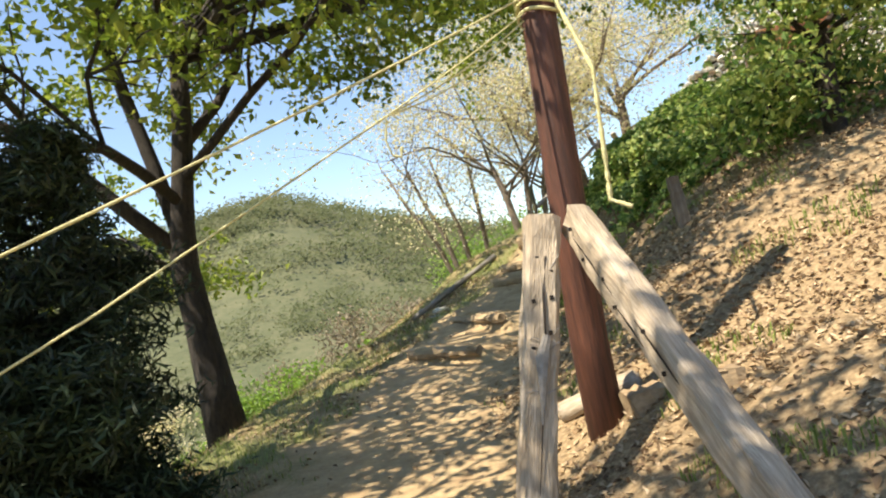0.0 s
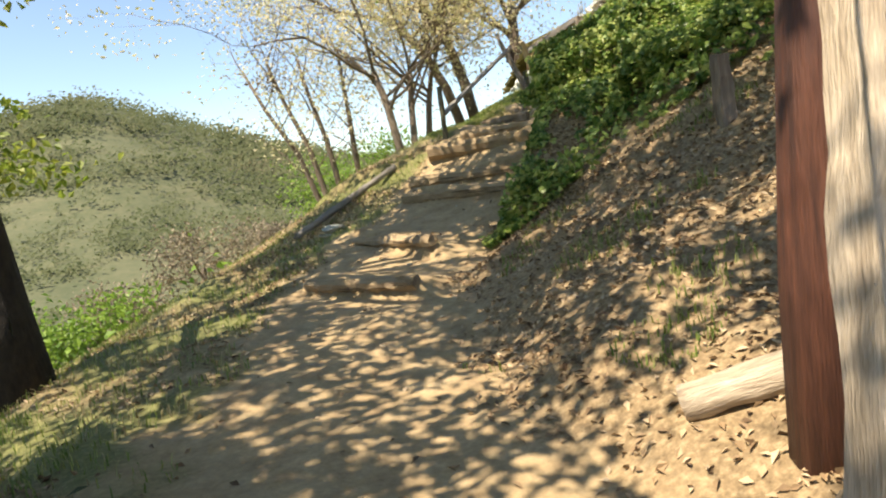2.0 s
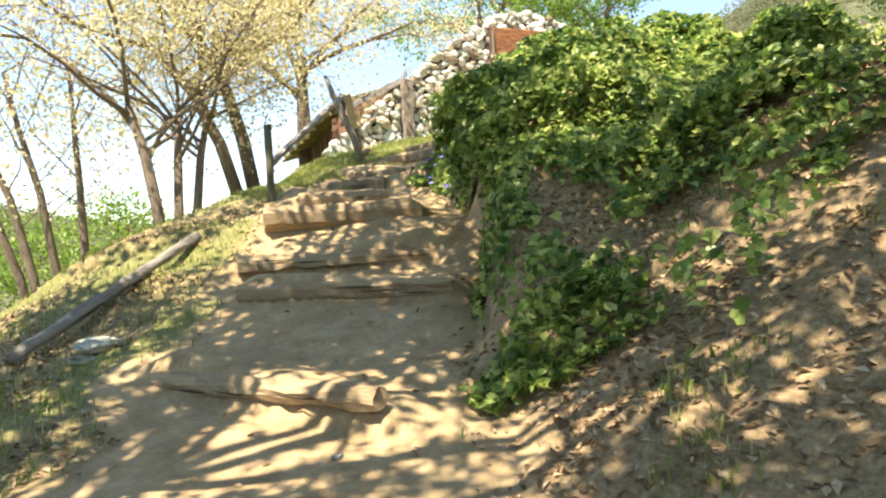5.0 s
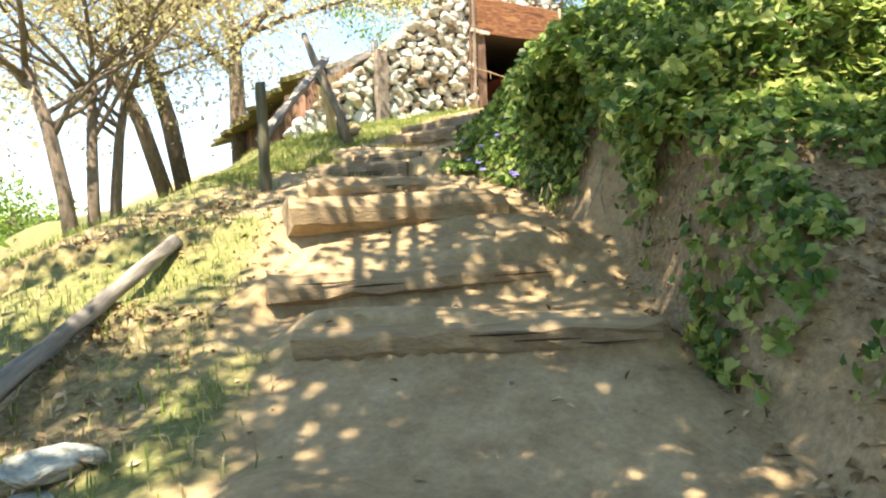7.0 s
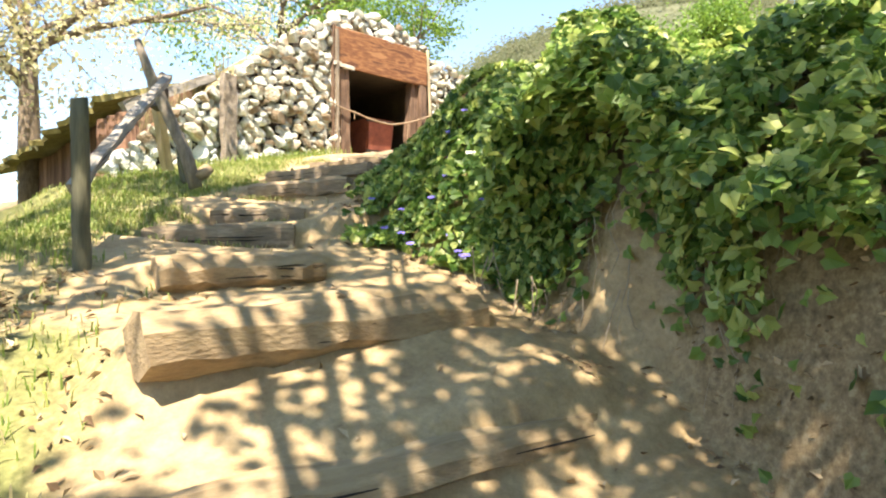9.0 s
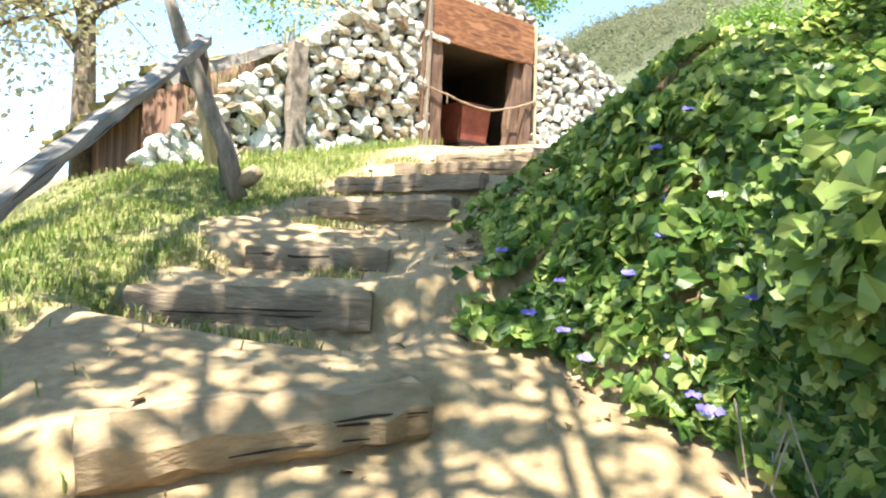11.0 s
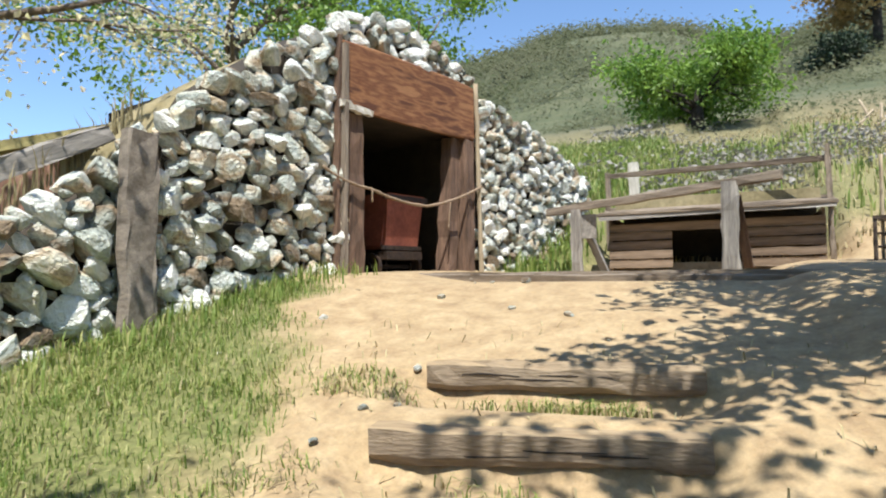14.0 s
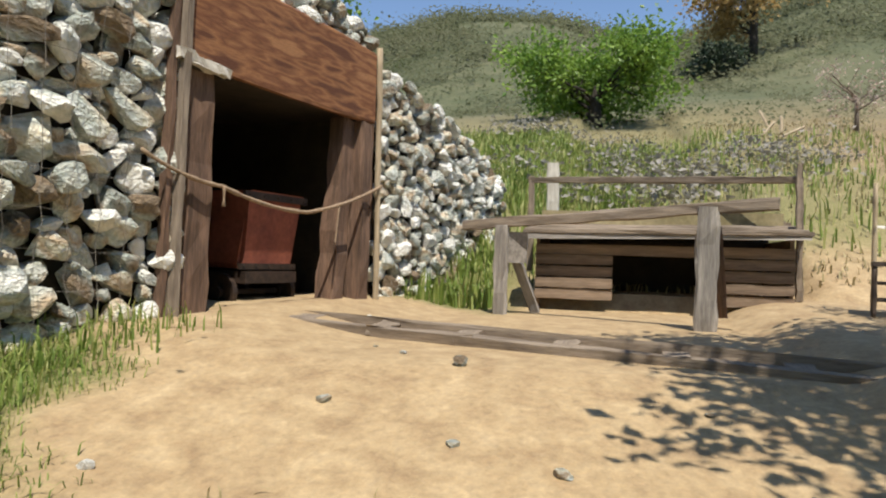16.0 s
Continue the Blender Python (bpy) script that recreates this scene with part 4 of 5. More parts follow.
for k in range(27):
    f = k / 27
    p = CA + cu * (f * 5.1)
    top = 4.88 - 0.6 * f + 0.02 * math.sin(k)
    timber("wall_board", (p.x, p.y, p.z - 0.3 - 0.9 * f), (p.x + 0.01 * math.sin(k * 5), p.y, top), 0.2, 0.03, M_CABIN, cabin, up=tuple(cn), wear=0.006, cuts=3, corner=0.08)
part("end_wall", box(B(), (0, 0.03, 2.9), (0.06, 2.4, 4.9), Matrix(((cu.x, -cn.x, 0, CA.x), (cu.y, -cn.y, 0, CA.y), (0, 0, 1, 0), (0, 0, 0, 1)))), M_CABIN, cabin)
rv, rf = [], []
for i in range(40):
    f = i / 39
    for k, (off, z) in enumerate(((0.55 + 0.07 * math.sin(i * 1.3) + 0.05 * math.sin(i * 2.9), 4.8), (0.0, 4.98), (-1.3, 5.42), (-2.7, 4.9))):
        p = CA + cu * (f * 5.4 - 0.15) + cn * off
        rv.append((p.x, p.y, z - 0.62 * f + 0.03 * math.sin(i * 0.9 + k)))
rf = [(i * 4 + k, (i + 1) * 4 + k, (i + 1) * 4 + k + 1, i * 4 + k + 1) for i in range(39) for k in range(3)]
roof = raw("roof", rv, rf, M_THATCH, cabin, "mossy yellow-green roof sheet with a ragged edge")
sol = roof.modifiers.new("thickness", "SOLIDIFY")
sol.thickness = 0.09
for k in range(9):
    p = Vector((6.9 - 0.07 * k, 19.85 + 0.16 * k, 0))
    tagged(timber("lean_to_board", (p.x, p.y, 3.2), (p.x + 0.02 * math.sin(k), p.y, 4.92 - 0.05 * k), 0.17, 0.03, M_CABIN, None, "", up=(-0.9, -0.4, 0), wear=0.008, cuts=3), "dark red-brown upright board of a lean-to", "board", "lean-to boards beside the wall")
tagged(timber("coping_beam", (5.75, 19.75, 4.42), (7.2, 19.62, 5.12), 0.12, 0.14, M_GREY, None, "", wear=0.012, cuts=10), "grey beam resting along the stepped stones", "beam")

# ---- handrail beside the steps ----
tagged(timber("rail_post", (2.18, 14.96, 1.9), (2.18, 14.96, 3.14), 0.09, 0.09, M_MOSS, None, "", up=(0, -1, 0), wear=0.006, round_=True, cuts=9), "round dark green-stained post beside the steps", "post")
handrail = tagged(timber("handrail", (2.24, 15.12, 2.66), (4.37, 17.03, 4.07), 0.068, 0.068, M_GREY, None, "", wear=0.01, cuts=16, bow=0.015), "smooth silver-grey pole used as a handrail", "handrail")
ra, rb = Vector((2.24, 15.12, 2.66)), Vector((4.37, 17.03, 4.07))
ru = (rb - ra).normalized()
rn = Vector((0, 0, 1)).cross(ru).normalized() * -1
for f, off in ((0.5, 0.01), (1.2, -0.012), (1.8, 0.008), (2.4, -0.006)):
    p = ra + ru * f + rn * 0.034 + Vector((0, 0, off))
    part("split", tube(B(), [p - ru * 0.16, p + Vector((0, 0, 0.003)), p + ru * 0.18], [0.001, 0.0035, 0.001], 5), M_CRACK, handrail)
fork = thing("forked_post", (4.55, 17.04, 3.2), "forked driftwood-like branch post carrying the handrail", "forked post")
part("stem", tube(B(), [(4.6, 16.93, 3.0), (4.52, 16.98, 3.35), (4.41, 17.05, 3.65), (4.31, 17.12, 3.95), (4.24, 17.15, 4.12), (4.2, 17.17, 4.26), (4.15, 17.2, 4.42)], [0.068, 0.06, 0.056, 0.058, 0.052, 0.042, 0.034], 10, 0.06), M_GREY2, fork, "", True)
part("prong", tube(B(), [(4.31, 17.12, 3.95), (4.36, 17.14, 4.04), (4.41, 17.16, 4.13)], [0.055, 0.05, 0.04], 8, 0.06), M_GREY2, fork, "", True)
part("root_stub", tube(B(), [(4.59, 16.94, 3.1), (4.67, 16.9, 3.15), (4.73, 16.88, 3.21)], [0.068, 0.066, 0.055], 9, 0.08), M_LOG, fork, "sawn brown stub at its foot", True)
tagged(timber("rail_post", (5.62, 18.62, 3.2), (5.08, 18.2, 4.4), 0.11, 0.1, M_PALE, None, "", up=(0, -1, 0), wear=0.008), "pale split post leaning before the stone wall", "post")
tagged(timber("stake", (4.8, 17.33, 3.1), (4.76, 17.36, 3.6), 0.09, 0.07, M_MOSS, None, "", up=(0, -1, 0)), "short mossy stake in the grass", "stake")
lantern = thing("lantern_box", (4.45, 17.22, 3.8), "small black tin box hung on the handrail post", "box")
part("case", box(B(), (-0.07, -0.06, -0.12), (0.07, 0.06, 0.1), pose(4.42, 17.24, 3.92, 0, 8, 20)), M_IRON, lantern)
part("cap", box(B(), (-0.05, -0.04, 0.1), (0.05, 0.04, 0.15), pose(4.42, 17.24, 3.92, 0, 8, 20)), M_IRON, lantern)
edge_log = timber("edging_pole", (-0.75, 12.7, gz(-0.75, 12.7) + 0.05), (1.05, 14.25, gz(1.05, 14.25) + 0.05), 0.11, 0.11, M_GREY, None, "", wear=0.012, cuts=14, round_=True)
tagged(edge_log, "grey peeled pole lying along the grassy slope", "pole")
for k, (x, y, r) in enumerate(((-0.2, 12.45, 0.14), (-0.34, 12.3, 0.09), (-0.1, 12.35, 0.07))):
    ob = new("path_stone", STONES[k])
    ob.matrix_basis = pose(x, y, gz(x, y) + 0.02, 10, 5, 40 * k) @ Matrix.Diagonal((r * 1.4, r, r * 0.45, 1))
    tagged(ob, "flat grey stone lying in the grass", "stone", "stones beside the path")

# ---- braced pole with ropes ----
tagged(link("utility_pole", tube(B(), [(0.88, 4.78, -0.1), (0.885, 4.76, 1.0), (0.94, 4.74, 2.0), (1.0, 4.72, 3.0), (1.08, 4.7, 4.4)], [0.135, 0.13, 0.125, 0.12, 0.11], 14, 0.03), M_POLE, None, "", True), "dark red-brown weathered timber pole", "pole")
brace = timber("timber_brace", (0.17, 3.8, -0.08), (0.68, 4.28, 1.83), 0.21, 0.17, M_BEAM, None, "", up=(0, -1, 0), wear=0.012, cuts=14, corner=0.25)
tagged(brace, "sun-bleached squared beam with nail holes and wire", "timber brace", "braces of the pole")
brace2 = timber("timber_brace", (1.22, 2.35, 0.06), (0.88, 4.3, 1.8), 0.18, 0.2, M_BEAM, None, "", wear=0.012, cuts=14, corner=0.3)
tagged(brace2, "sun-bleached beam leaning on the pole at a slant", "timber brace", "braces of the pole")
b2a, b2b = Vector((1.22, 2.35, 0.06)), Vector((0.88, 4.3, 1.8))
b2u = (b2b - b2a).normalized()
b2n = Vector((0, 0, 1)).cross(b2u).normalized()
for f, side_ in ((2.5, 0.03), (2.3, -0.04), (2.05, 0.02), (1.9, -0.05), (1.62, 0.045), (1.4, -0.02)):
    p = b2a + b2u * f + b2n * 0.094 + b2u.cross(b2n) * side_
    part("nail_hole", box(B(), (-0.01, -0.006, -0.011), (0.01, 0.006, 0.011), Matrix.Translation(p)), M_CRACK, brace2)
for f, side_, run in ((2.2, 0.0, 0.5), (1.5, 0.035, 0.42), (1.75, -0.04, 0.3)):
    p = b2a + b2u * f + b2n * 0.093 + b2u.cross(b2n) * side_
    part("split", tube(B(), [p - b2u * run * 0.5, p + b2u.cross(b2n) * 0.006, p + b2u * run * 0.5], [0.002, 0.006, 0.002], 5), M_CRACK, brace2)
bd = (Vector((0.68, 4.28, 1.83)) - Vector((0.17, 3.8, -0.08))).normalized()
for f, s_ in ((1.7, 0.045), (1.55, -0.055), (1.55, 0.05), (1.35, 0.05), (1.28, -0.05), (1.22, -0.055), (1.8, -0.04)):
    p = Vector((0.17, 3.8, -0.08)) + bd * f + Vector((s_, -0.088, 0))
    part("nail_hole", box(B(), (-0.011, -0.006, -0.012), (0.011, 0.004, 0.012), Matrix.Translation(p)), M_CRACK, brace)
for k, f in enumerate((1.74, 1.33, 1.28, 1.05)):
    p = Vector((0.17, 3.8, -0.08)) + bd * f
    part("wire", tube(B(), [p + Vector((-0.11, -0.06, -0.02)), p + Vector((-0.05, -0.098, 0.02 * math.sin(k))), p + Vector((0.02, -0.1, -0.03)), p + Vector((0.1, -0.085, 0.02 + 0.03 * math.cos(k)))], [0.004] * 4, 5), M_WIRE, brace)
part("rope_tuft", tube(B(), [Vector((0.17, 3.7, -0.08)) + bd * 1.32 + Vector((0.03, 0, 0.02)), Vector((0.17, 3.7, -0.08)) + bd * 1.22, Vector((0.17, 3.7, -0.08)) + bd * 1.08 + Vector((0.0, -0.01, 0)), Vector((0.17, 3.7, -0.08)) + bd * 0.86 + Vector((0.01, 0, 0))], [0.02, 0.03, 0.022, 0.006], 7, 0.3), M_WIRE, brace, "frayed grey rope remains")
part("split", tube(B(), [Vector((0.17, 3.708, -0.08)) + bd * 1.8 + Vector((0.01, 0, 0)), Vector((0.17, 3.708, -0.08)) + bd * 1.6, Vector((0.17, 3.708, -0.08)) + bd * 1.3 + Vector((0.02, 0, 0)), Vector((0.17, 3.708, -0.08)) + bd * 0.5], [0.007, 0.008, 0.006, 0.002], 5), M_CRACK, brace)
line = thing("yellow_rope", (0.88, 4.68, 3.2), "frayed yellow rope lashed round the pole", "rope")
rope("line", [(0.9, 4.62, 3.3), (-1.52, 2.72, 2.04), (-3.4, 1.24, 1.1)], 0.0065, M_YROPE, line, sag=0.02)
for k in range(3):
    rope("strand", [(0.9 - 0.01 * k, 4.62, 3.2 - 0.05 * k), (-0.1, 4.1, 2.59)], 0.005, M_YROPE, line, sag=0.01 + 0.03 * k)
rope("line", [(-0.1, 4.1, 2.59), (-0.72, 3.87, 2.27), (-1.62, 3.47, 1.79), (-3.4, 2.7, 0.95)], 0.0065, M_YROPE, line)
rope("tail", [(-0.1, 4.1, 2.59), (-0.13, 4.09, 2.45), (-0.11, 4.1, 2.36), (-0.06, 4.1, 2.34), (-0.05, 4.1, 2.4)], 0.0065, M_YROPE, line, steps=5)
for z in (3.2, 3.26, 3.31):
    pts = [(1.01 + 0.14 * math.cos(a), 4.72 + 0.14 * math.sin(a), z + 0.02 * math.sin(a * 2)) for a in [math.tau * i / 16 for i in range(17)]]
    part("lashing", tube(B(), pts, [0.012] * 17, 6), M_YROPE, line, "", True)
rope("hanging_tail", [(1.12, 4.62, 3.24), (1.21, 4.42, 2.7), (1.17, 4.44, 2.14), (1.15, 4.45, 1.87), (1.26, 4.4, 1.8)], 0.014, M_YROPE, line, twist=0.3)
for k, (x, y, turn, ln) in enumerate(((1.0, 4.55, 15, 0.3), (1.3, 4.3, -10, 0.34))):
    z = gz(x, y)
    tagged(timber("timber_offcut", (x, y, z + 0.07), (x + ln * math.cos(radians(turn)), y + ln * math.sin(radians(turn)), z + 0.09), 0.16, 0.17, M_LOG, None, "", wear=0.015), "short charred-looking offcut of squared timber", "offcut", "offcuts at the foot of the pole")
tagged(timber("short_log", (0.68, 5.36, gz(0.68, 5.36) + 0.05), (1.2, 5.02, gz(1.2, 5.02) + 0.06), 0.16, 0.15, M_BEAM, None, "", wear=0.012, round_=True), "short bleached log lying in leaf litter", "log")
tagged(timber("bank_post", (2.72, 7.7, gz(2.72, 7.7) - 0.1), (2.69, 7.69, gz(2.72, 7.7) + 0.52), 0.12, 0.11, M_TIMBER, None, "", up=(0, -1, 0)), "weathered post standing on the bank", "post")

# ---- trees and shrubs ----
def too_low(p):
    """Where a twig would hang into the way."""
    s, d, z = along(np.array([p[0]]), np.array([p[1]]))
    if p[1] < 6.6:
        return p[2] < 3.9
    return ((-1.7 < d[0] < 4.5 and p[2] < z[0] + 3.7) or (d[0] <= -1.7 and p[2] < 2.0))


def grow(bm, rnd, p, way, length, radius, level, tips, spec):
    """One limb with its twigs; twig places go into tips."""
    pts, radii = [p], [radius]
    n = 5
    for i in range(n):
        way = (way + Vector((rnd.gauss(0, 1), rnd.gauss(0, 1), rnd.gauss(0, 1) + spec["rise"])) * spec["wobble"] * (0.4 if length > 5.5 else 1.0)).normalized()
        p = p + way * length / n
        if spec["clear"] and too_low(p):
            break
        pts.append(p)
        radii.append(radius * (1 - 0.6 * (i + 1) / n))
    n = len(pts) - 1
    if n < 2:
        return
    tube(bm, pts, radii, 9 if level == 0 else (6 if level == 1 else 4), 0.05, rnd)
    if level >= spec["levels"]:
        tips.extend(pts[2:])
        return
    if level >= spec["levels"] - 1:
        tips.extend(pts[3:])
    for k in range(spec["split"]):
        i = rnd.randint(min(4 if length > 5.5 else 2, n), n)
        side = Vector((rnd.gauss(0, 1), rnd.gauss(0, 1), rnd.gauss(0, 0.7))).normalized()
        go = (pts[i] - pts[i - 1]).normalized()
        go = (go * spec["ahead"] + side).normalized()
        grow(bm, rnd, pts[i], go, min(length, spec["reach"]) * rnd.uniform(0.5, 0.75), min(radii[i] * 0.58, spec["reach"] * 0.014), level + 1, tips, spec)


def tree(name, label, category, trunk, radii, limbs, leaf, count, size, bark=None, seed=1, levels=3, split=4, wobble=0.16, rise=0.12, ahead=0.8, spread=0.25, group="", flat=0.6, narrow=0.6, clear=False, reach=20.0, bunch=1.0, floor=-99.0):
    """trunk: points from the ground up; limbs: (height on the trunk 0..1, way, length, radius); leaf: the crown's material."""
    rnd = random.Random(seed)
    t = thing(name, trunk[0], label, category, group)
    part("trunk", tube(B(), trunk, radii, 14, 0.06, rnd), bark or M_BARK, t, "", True)
    tips = []
    spec = {"levels": levels, "split": split, "wobble": wobble, "rise": rise, "ahead": ahead, "clear": clear, "reach": reach}
    for f, way, length, radius in limbs:
        i = min(int(f * (len(trunk) - 1)), len(trunk) - 2)
        p = Vector(trunk[i]).lerp(Vector(trunk[i + 1]), f * (len(trunk) - 1) - i)
        bm = B()
        grow(bm, rnd, p, Vector(way).normalized(), length, radius, 1, tips, spec)
        part("limb", bm, bark or M_BARK, t, "", True)
    if count and tips:
        rng = np.random.default_rng(seed)
        tips = [p for p in tips if rnd.random() < bunch]
        c = np.array([tuple(p) for p in tips])[rng.integers(0, len(tips), count)] + rng.normal(size=(count, 3)) * spread * np.array([1, 1, flat])
        c = c[c[:, 2] > floor]
        count = len(c)
        if clear:
            s_, d_, z_ = along(c[:, 0], c[:, 1])
            c = c[~((c[:, 1] < 6.6) & (c[:, 2] < 3.9)) & ~((c[:, 1] > 6) & (d_ > -1.7) & (d_ < 4.5) & (c[:, 2] < z_ + 3.5))]
            count = len(c)
        leaves("crown", c, size, leaf, t, "", seed=seed, normals=np.tile([0, 0, 0.5], (count, 1)), aspect=narrow)
    return t


def ring(n, tilt, length, radius, f0=0.5, f1=1.0, turn=0.0, seed=0, face=None):
    """Limbs all round a trunk."""
    rnd = random.Random(seed)
    out = []
    for k in range(n):
        a = turn + math.tau * k / n + rnd.uniform(-0.3, 0.3)
        out.append((f0 + (f1 - f0) * k / max(n - 1, 1), (math.cos(a), math.sin(a), tilt * rnd.uniform(0.6, 1.4)), length * rnd.uniform(0.8, 1.2), radius))
    return out


# big oak left of the path; where its long limbs, added overhead to cast shade, end over the bank, the path and the
# upper steps
OAK_REACH = [(-1.4, 4.6, 6.5), (-0.9, 5.4, 6.6), (-1.2, 6.4, 6.5), (0.3, 6.9, 6.8), (1.5, 7.3, 7.1), (-0.4, 8.0, 6.7), (0.9, 8.4, 7.0), (-0.6, 9.6, 6.8), (-1.6, 10.4, 6.8), (-3.0, 11.0, 7.0), (-2.3, 11.5, 7.1),
             (0.7, 13.1, 8.0), (1.3, 13.5, 8.1), (1.9, 14.2, 8.2), (1.7, 13.3, 8.0), (0.2, 13.6, 7.8)]
tree("oak_tree", "tall dark-barked oak with fresh green leaves beside the path", "oak tree",
     [(-3.15, 9.0, 0.1), (-3.2, 9.0, 0.9), (-3.24, 9.0, 1.7), (-3.3, 9.0, 2.4), (-3.22, 9.02, 3.0), (-2.98, 9.0, 4.2), (-2.8, 9.05, 5.6)], [0.29, 0.22, 0.19, 0.19, 0.15, 0.125, 0.1],
     [(0.55, (-1, -0.35, 0.9), 5.4, 0.12), (0.6, (-0.42, 0.1, 1), 5.4, 0.12), (0.74, (0.9, -0.5, 0.45), 4.0, 0.07), (0.8, (0.3, 0.9, 0.5), 4.4, 0.08), (0.7, (-0.2, -1, 0.75), 4.2, 0.08), (0.48, (-1, 0.6, 0.3), 3.2, 0.05),
     ] + [(0.94 + 0.005 * (k % 12), (x + 2.8, y - 9.05, z - 5.7), 1.05 * math.hypot(x + 2.8, y - 9.05, z - 5.7), 0.055) for k, (x, y, z) in enumerate(OAK_REACH)],
     M_LEAF, 50000, 0.13, seed=5, split=5, spread=0.22, wobble=0.16, rise=0.08, clear=True, reach=4.2, bunch=0.5)
# crowns that reach over the start of the path and the yard
tree("oak_tree", "oak whose crown shades the start of the path", "oak tree", [(-4.2, 1.4, -0.5), (-4.2, 1.5, 2.2), (-4.0, 1.7, 4.7)], [0.3, 0.25, 0.2],
     ring(4, 1.0, 3.0, 0.11, 0.8, 1.0, 1.4, 3) + [(0.95, (0.25, 1.0, 0.9), 3.4, 0.1), (0.99, (0.4, 1.0, 1.2), 3.6, 0.09)], M_LEAF, 13000, 0.13, seed=8, split=4, spread=0.26, rise=0.25, bunch=0.6, floor=4.2)
tree("oak_tree", "oak whose crown shades the edge of the yard", "oak tree", [(8.1, 9.5, 2.8), (8.1, 9.9, 4.8), (7.9, 10.9, 6.5), (7.7, 12.0, 7.2)], [0.2, 0.16, 0.1, 0.06],
     [(1.0, (0.2, 1, 0.1), 2.3, 0.035), (0.95, (0.9, 0.6, 0.1), 2.2, 0.035), (1.0, (0.0, 1, 0.45), 2.0, 0.03), (0.9, (0.9, -0.2, 0.3), 2.0, 0.03), (0.97, (0.6, 0.9, 0.4), 2.3, 0.03), (1.0, (-0.45, 0.9, 0.1), 2.3, 0.03), (1.0, (-0.72, 0.7, 0.03), 2.7, 0.03), (1.0, (-0.3, 0.95, 0.03), 2.4, 0.03)], M_LEAF, 14000, 0.12, seed=12, split=5, spread=0.17, rise=0.02, bunch=0.5, reach=1.9)
# dense leafy tree on the bank
tree("evergreen_oak", "dense dark green evergreen oak on the bank", "tree", [(4.3, 7.2, 1.6), (4.28, 7.2, 2.4), (4.32, 7.2, 3.3)], [0.13, 0.11, 0.09],
     ring(10, 0.55, 0.85, 0.045, 0.5, 1.0, 0.2, 5), M_IVY, 6500, 0.095, seed=15, split=5, spread=0.16)
# pine at the left of the start; its shade is put into the needle colour
tree("pine_tree", "dense young pine coloured dark for shade", "pine tree", [(-3.25, 5.6, -0.3), (-3.27, 5.6, 0.8), (-3.3, 5.62, 1.8), (-3.3, 5.62, 3.3)], [0.12, 0.1, 0.07, 0.03],
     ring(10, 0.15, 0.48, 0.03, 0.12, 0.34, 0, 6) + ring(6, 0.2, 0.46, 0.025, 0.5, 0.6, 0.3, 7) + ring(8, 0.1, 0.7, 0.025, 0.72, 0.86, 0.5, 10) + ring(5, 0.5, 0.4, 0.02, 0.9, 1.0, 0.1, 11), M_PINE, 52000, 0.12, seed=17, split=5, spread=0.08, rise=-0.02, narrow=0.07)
tree("pine_tree", "low pine bush coloured dark for shade", "pine tree", [(-2.95, 4.75, -0.3), (-2.95, 4.75, 0.6), (-2.95, 4.75, 1.3)], [0.1, 0.08, 0.03],
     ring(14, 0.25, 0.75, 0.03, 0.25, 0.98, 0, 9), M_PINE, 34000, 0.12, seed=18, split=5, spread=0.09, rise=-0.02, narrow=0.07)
# yellow spring trees past the slope
for k, (x, y, lx, ly, hh, r, sd) in enumerate(((7.6, 25.4, 0.1, 0.2, 6.6, 0.21, 21), (5.6, 24.2, -1.2, 0.0, 6.4, 0.17, 22), (5.1, 23.9, -1.9, 0.3, 6.2, 0.15, 23), (2.6, 21.6, -0.5, 0.4, 5.6, 0.12, 24), (2.9, 21.8, 0.3, 0.5, 5.6, 0.1, 25), (3.4, 22.4, 0.5, 0.3, 5.4, 0.1, 26))):
    z = gz(x, y)
    tree("maple_tree", "spring tree with pale yellow new leaves", "tree", [(x, y, z - 0.2), (x + lx * 0.25, y + ly * 0.3, z + hh * 0.25), (x + lx * 0.55, y + ly * 0.6, z + hh * 0.45), (x + lx, y + ly, z + hh * 0.62)], [r * 1.15, r, r * 0.85, r * 0.65],
         ring(7, 1.0, hh * (0.6 if k else 0.5), r * 0.42, 0.6, 1.0, sd, sd), M_LEAF_Y, 8500 if k < 3 else 5000, 0.1, M_TRUNK, seed=sd, split=4, spread=0.42, group="yellow spring trees")
# thin bare stems
for k, (dx, lean, ln) in enumerate(((0, -0.55, 5.2), (0.4, -0.35, 5.6), (0.95, -0.05, 4.8), (-0.1, -0.8, 4.4))):
    x, y = 0.7 + dx, 24.8 + 0.2 * k
    z = gz(x, y)
    tree("bare_sapling", "thin bare stem with a few small leaves", "sapling", [(x, y, z - 0.2), (x + lean * 0.4, y, z + 1.6), (x + lean * 1.0, y, z + 3.3), (x + lean * 2.0, y, z + 4.8), (x + lean * 2.6, y, z + 6.0)], [0.11, 0.1, 0.08, 0.06, 0.04],
         ring(6, 1.2, 2.0, 0.025, 0.4, 1.0, k, 30 + k), M_GREYLEAF, 420, 0.09, M_TRUNK, seed=30 + k, split=3, spread=0.2, group="bare saplings")
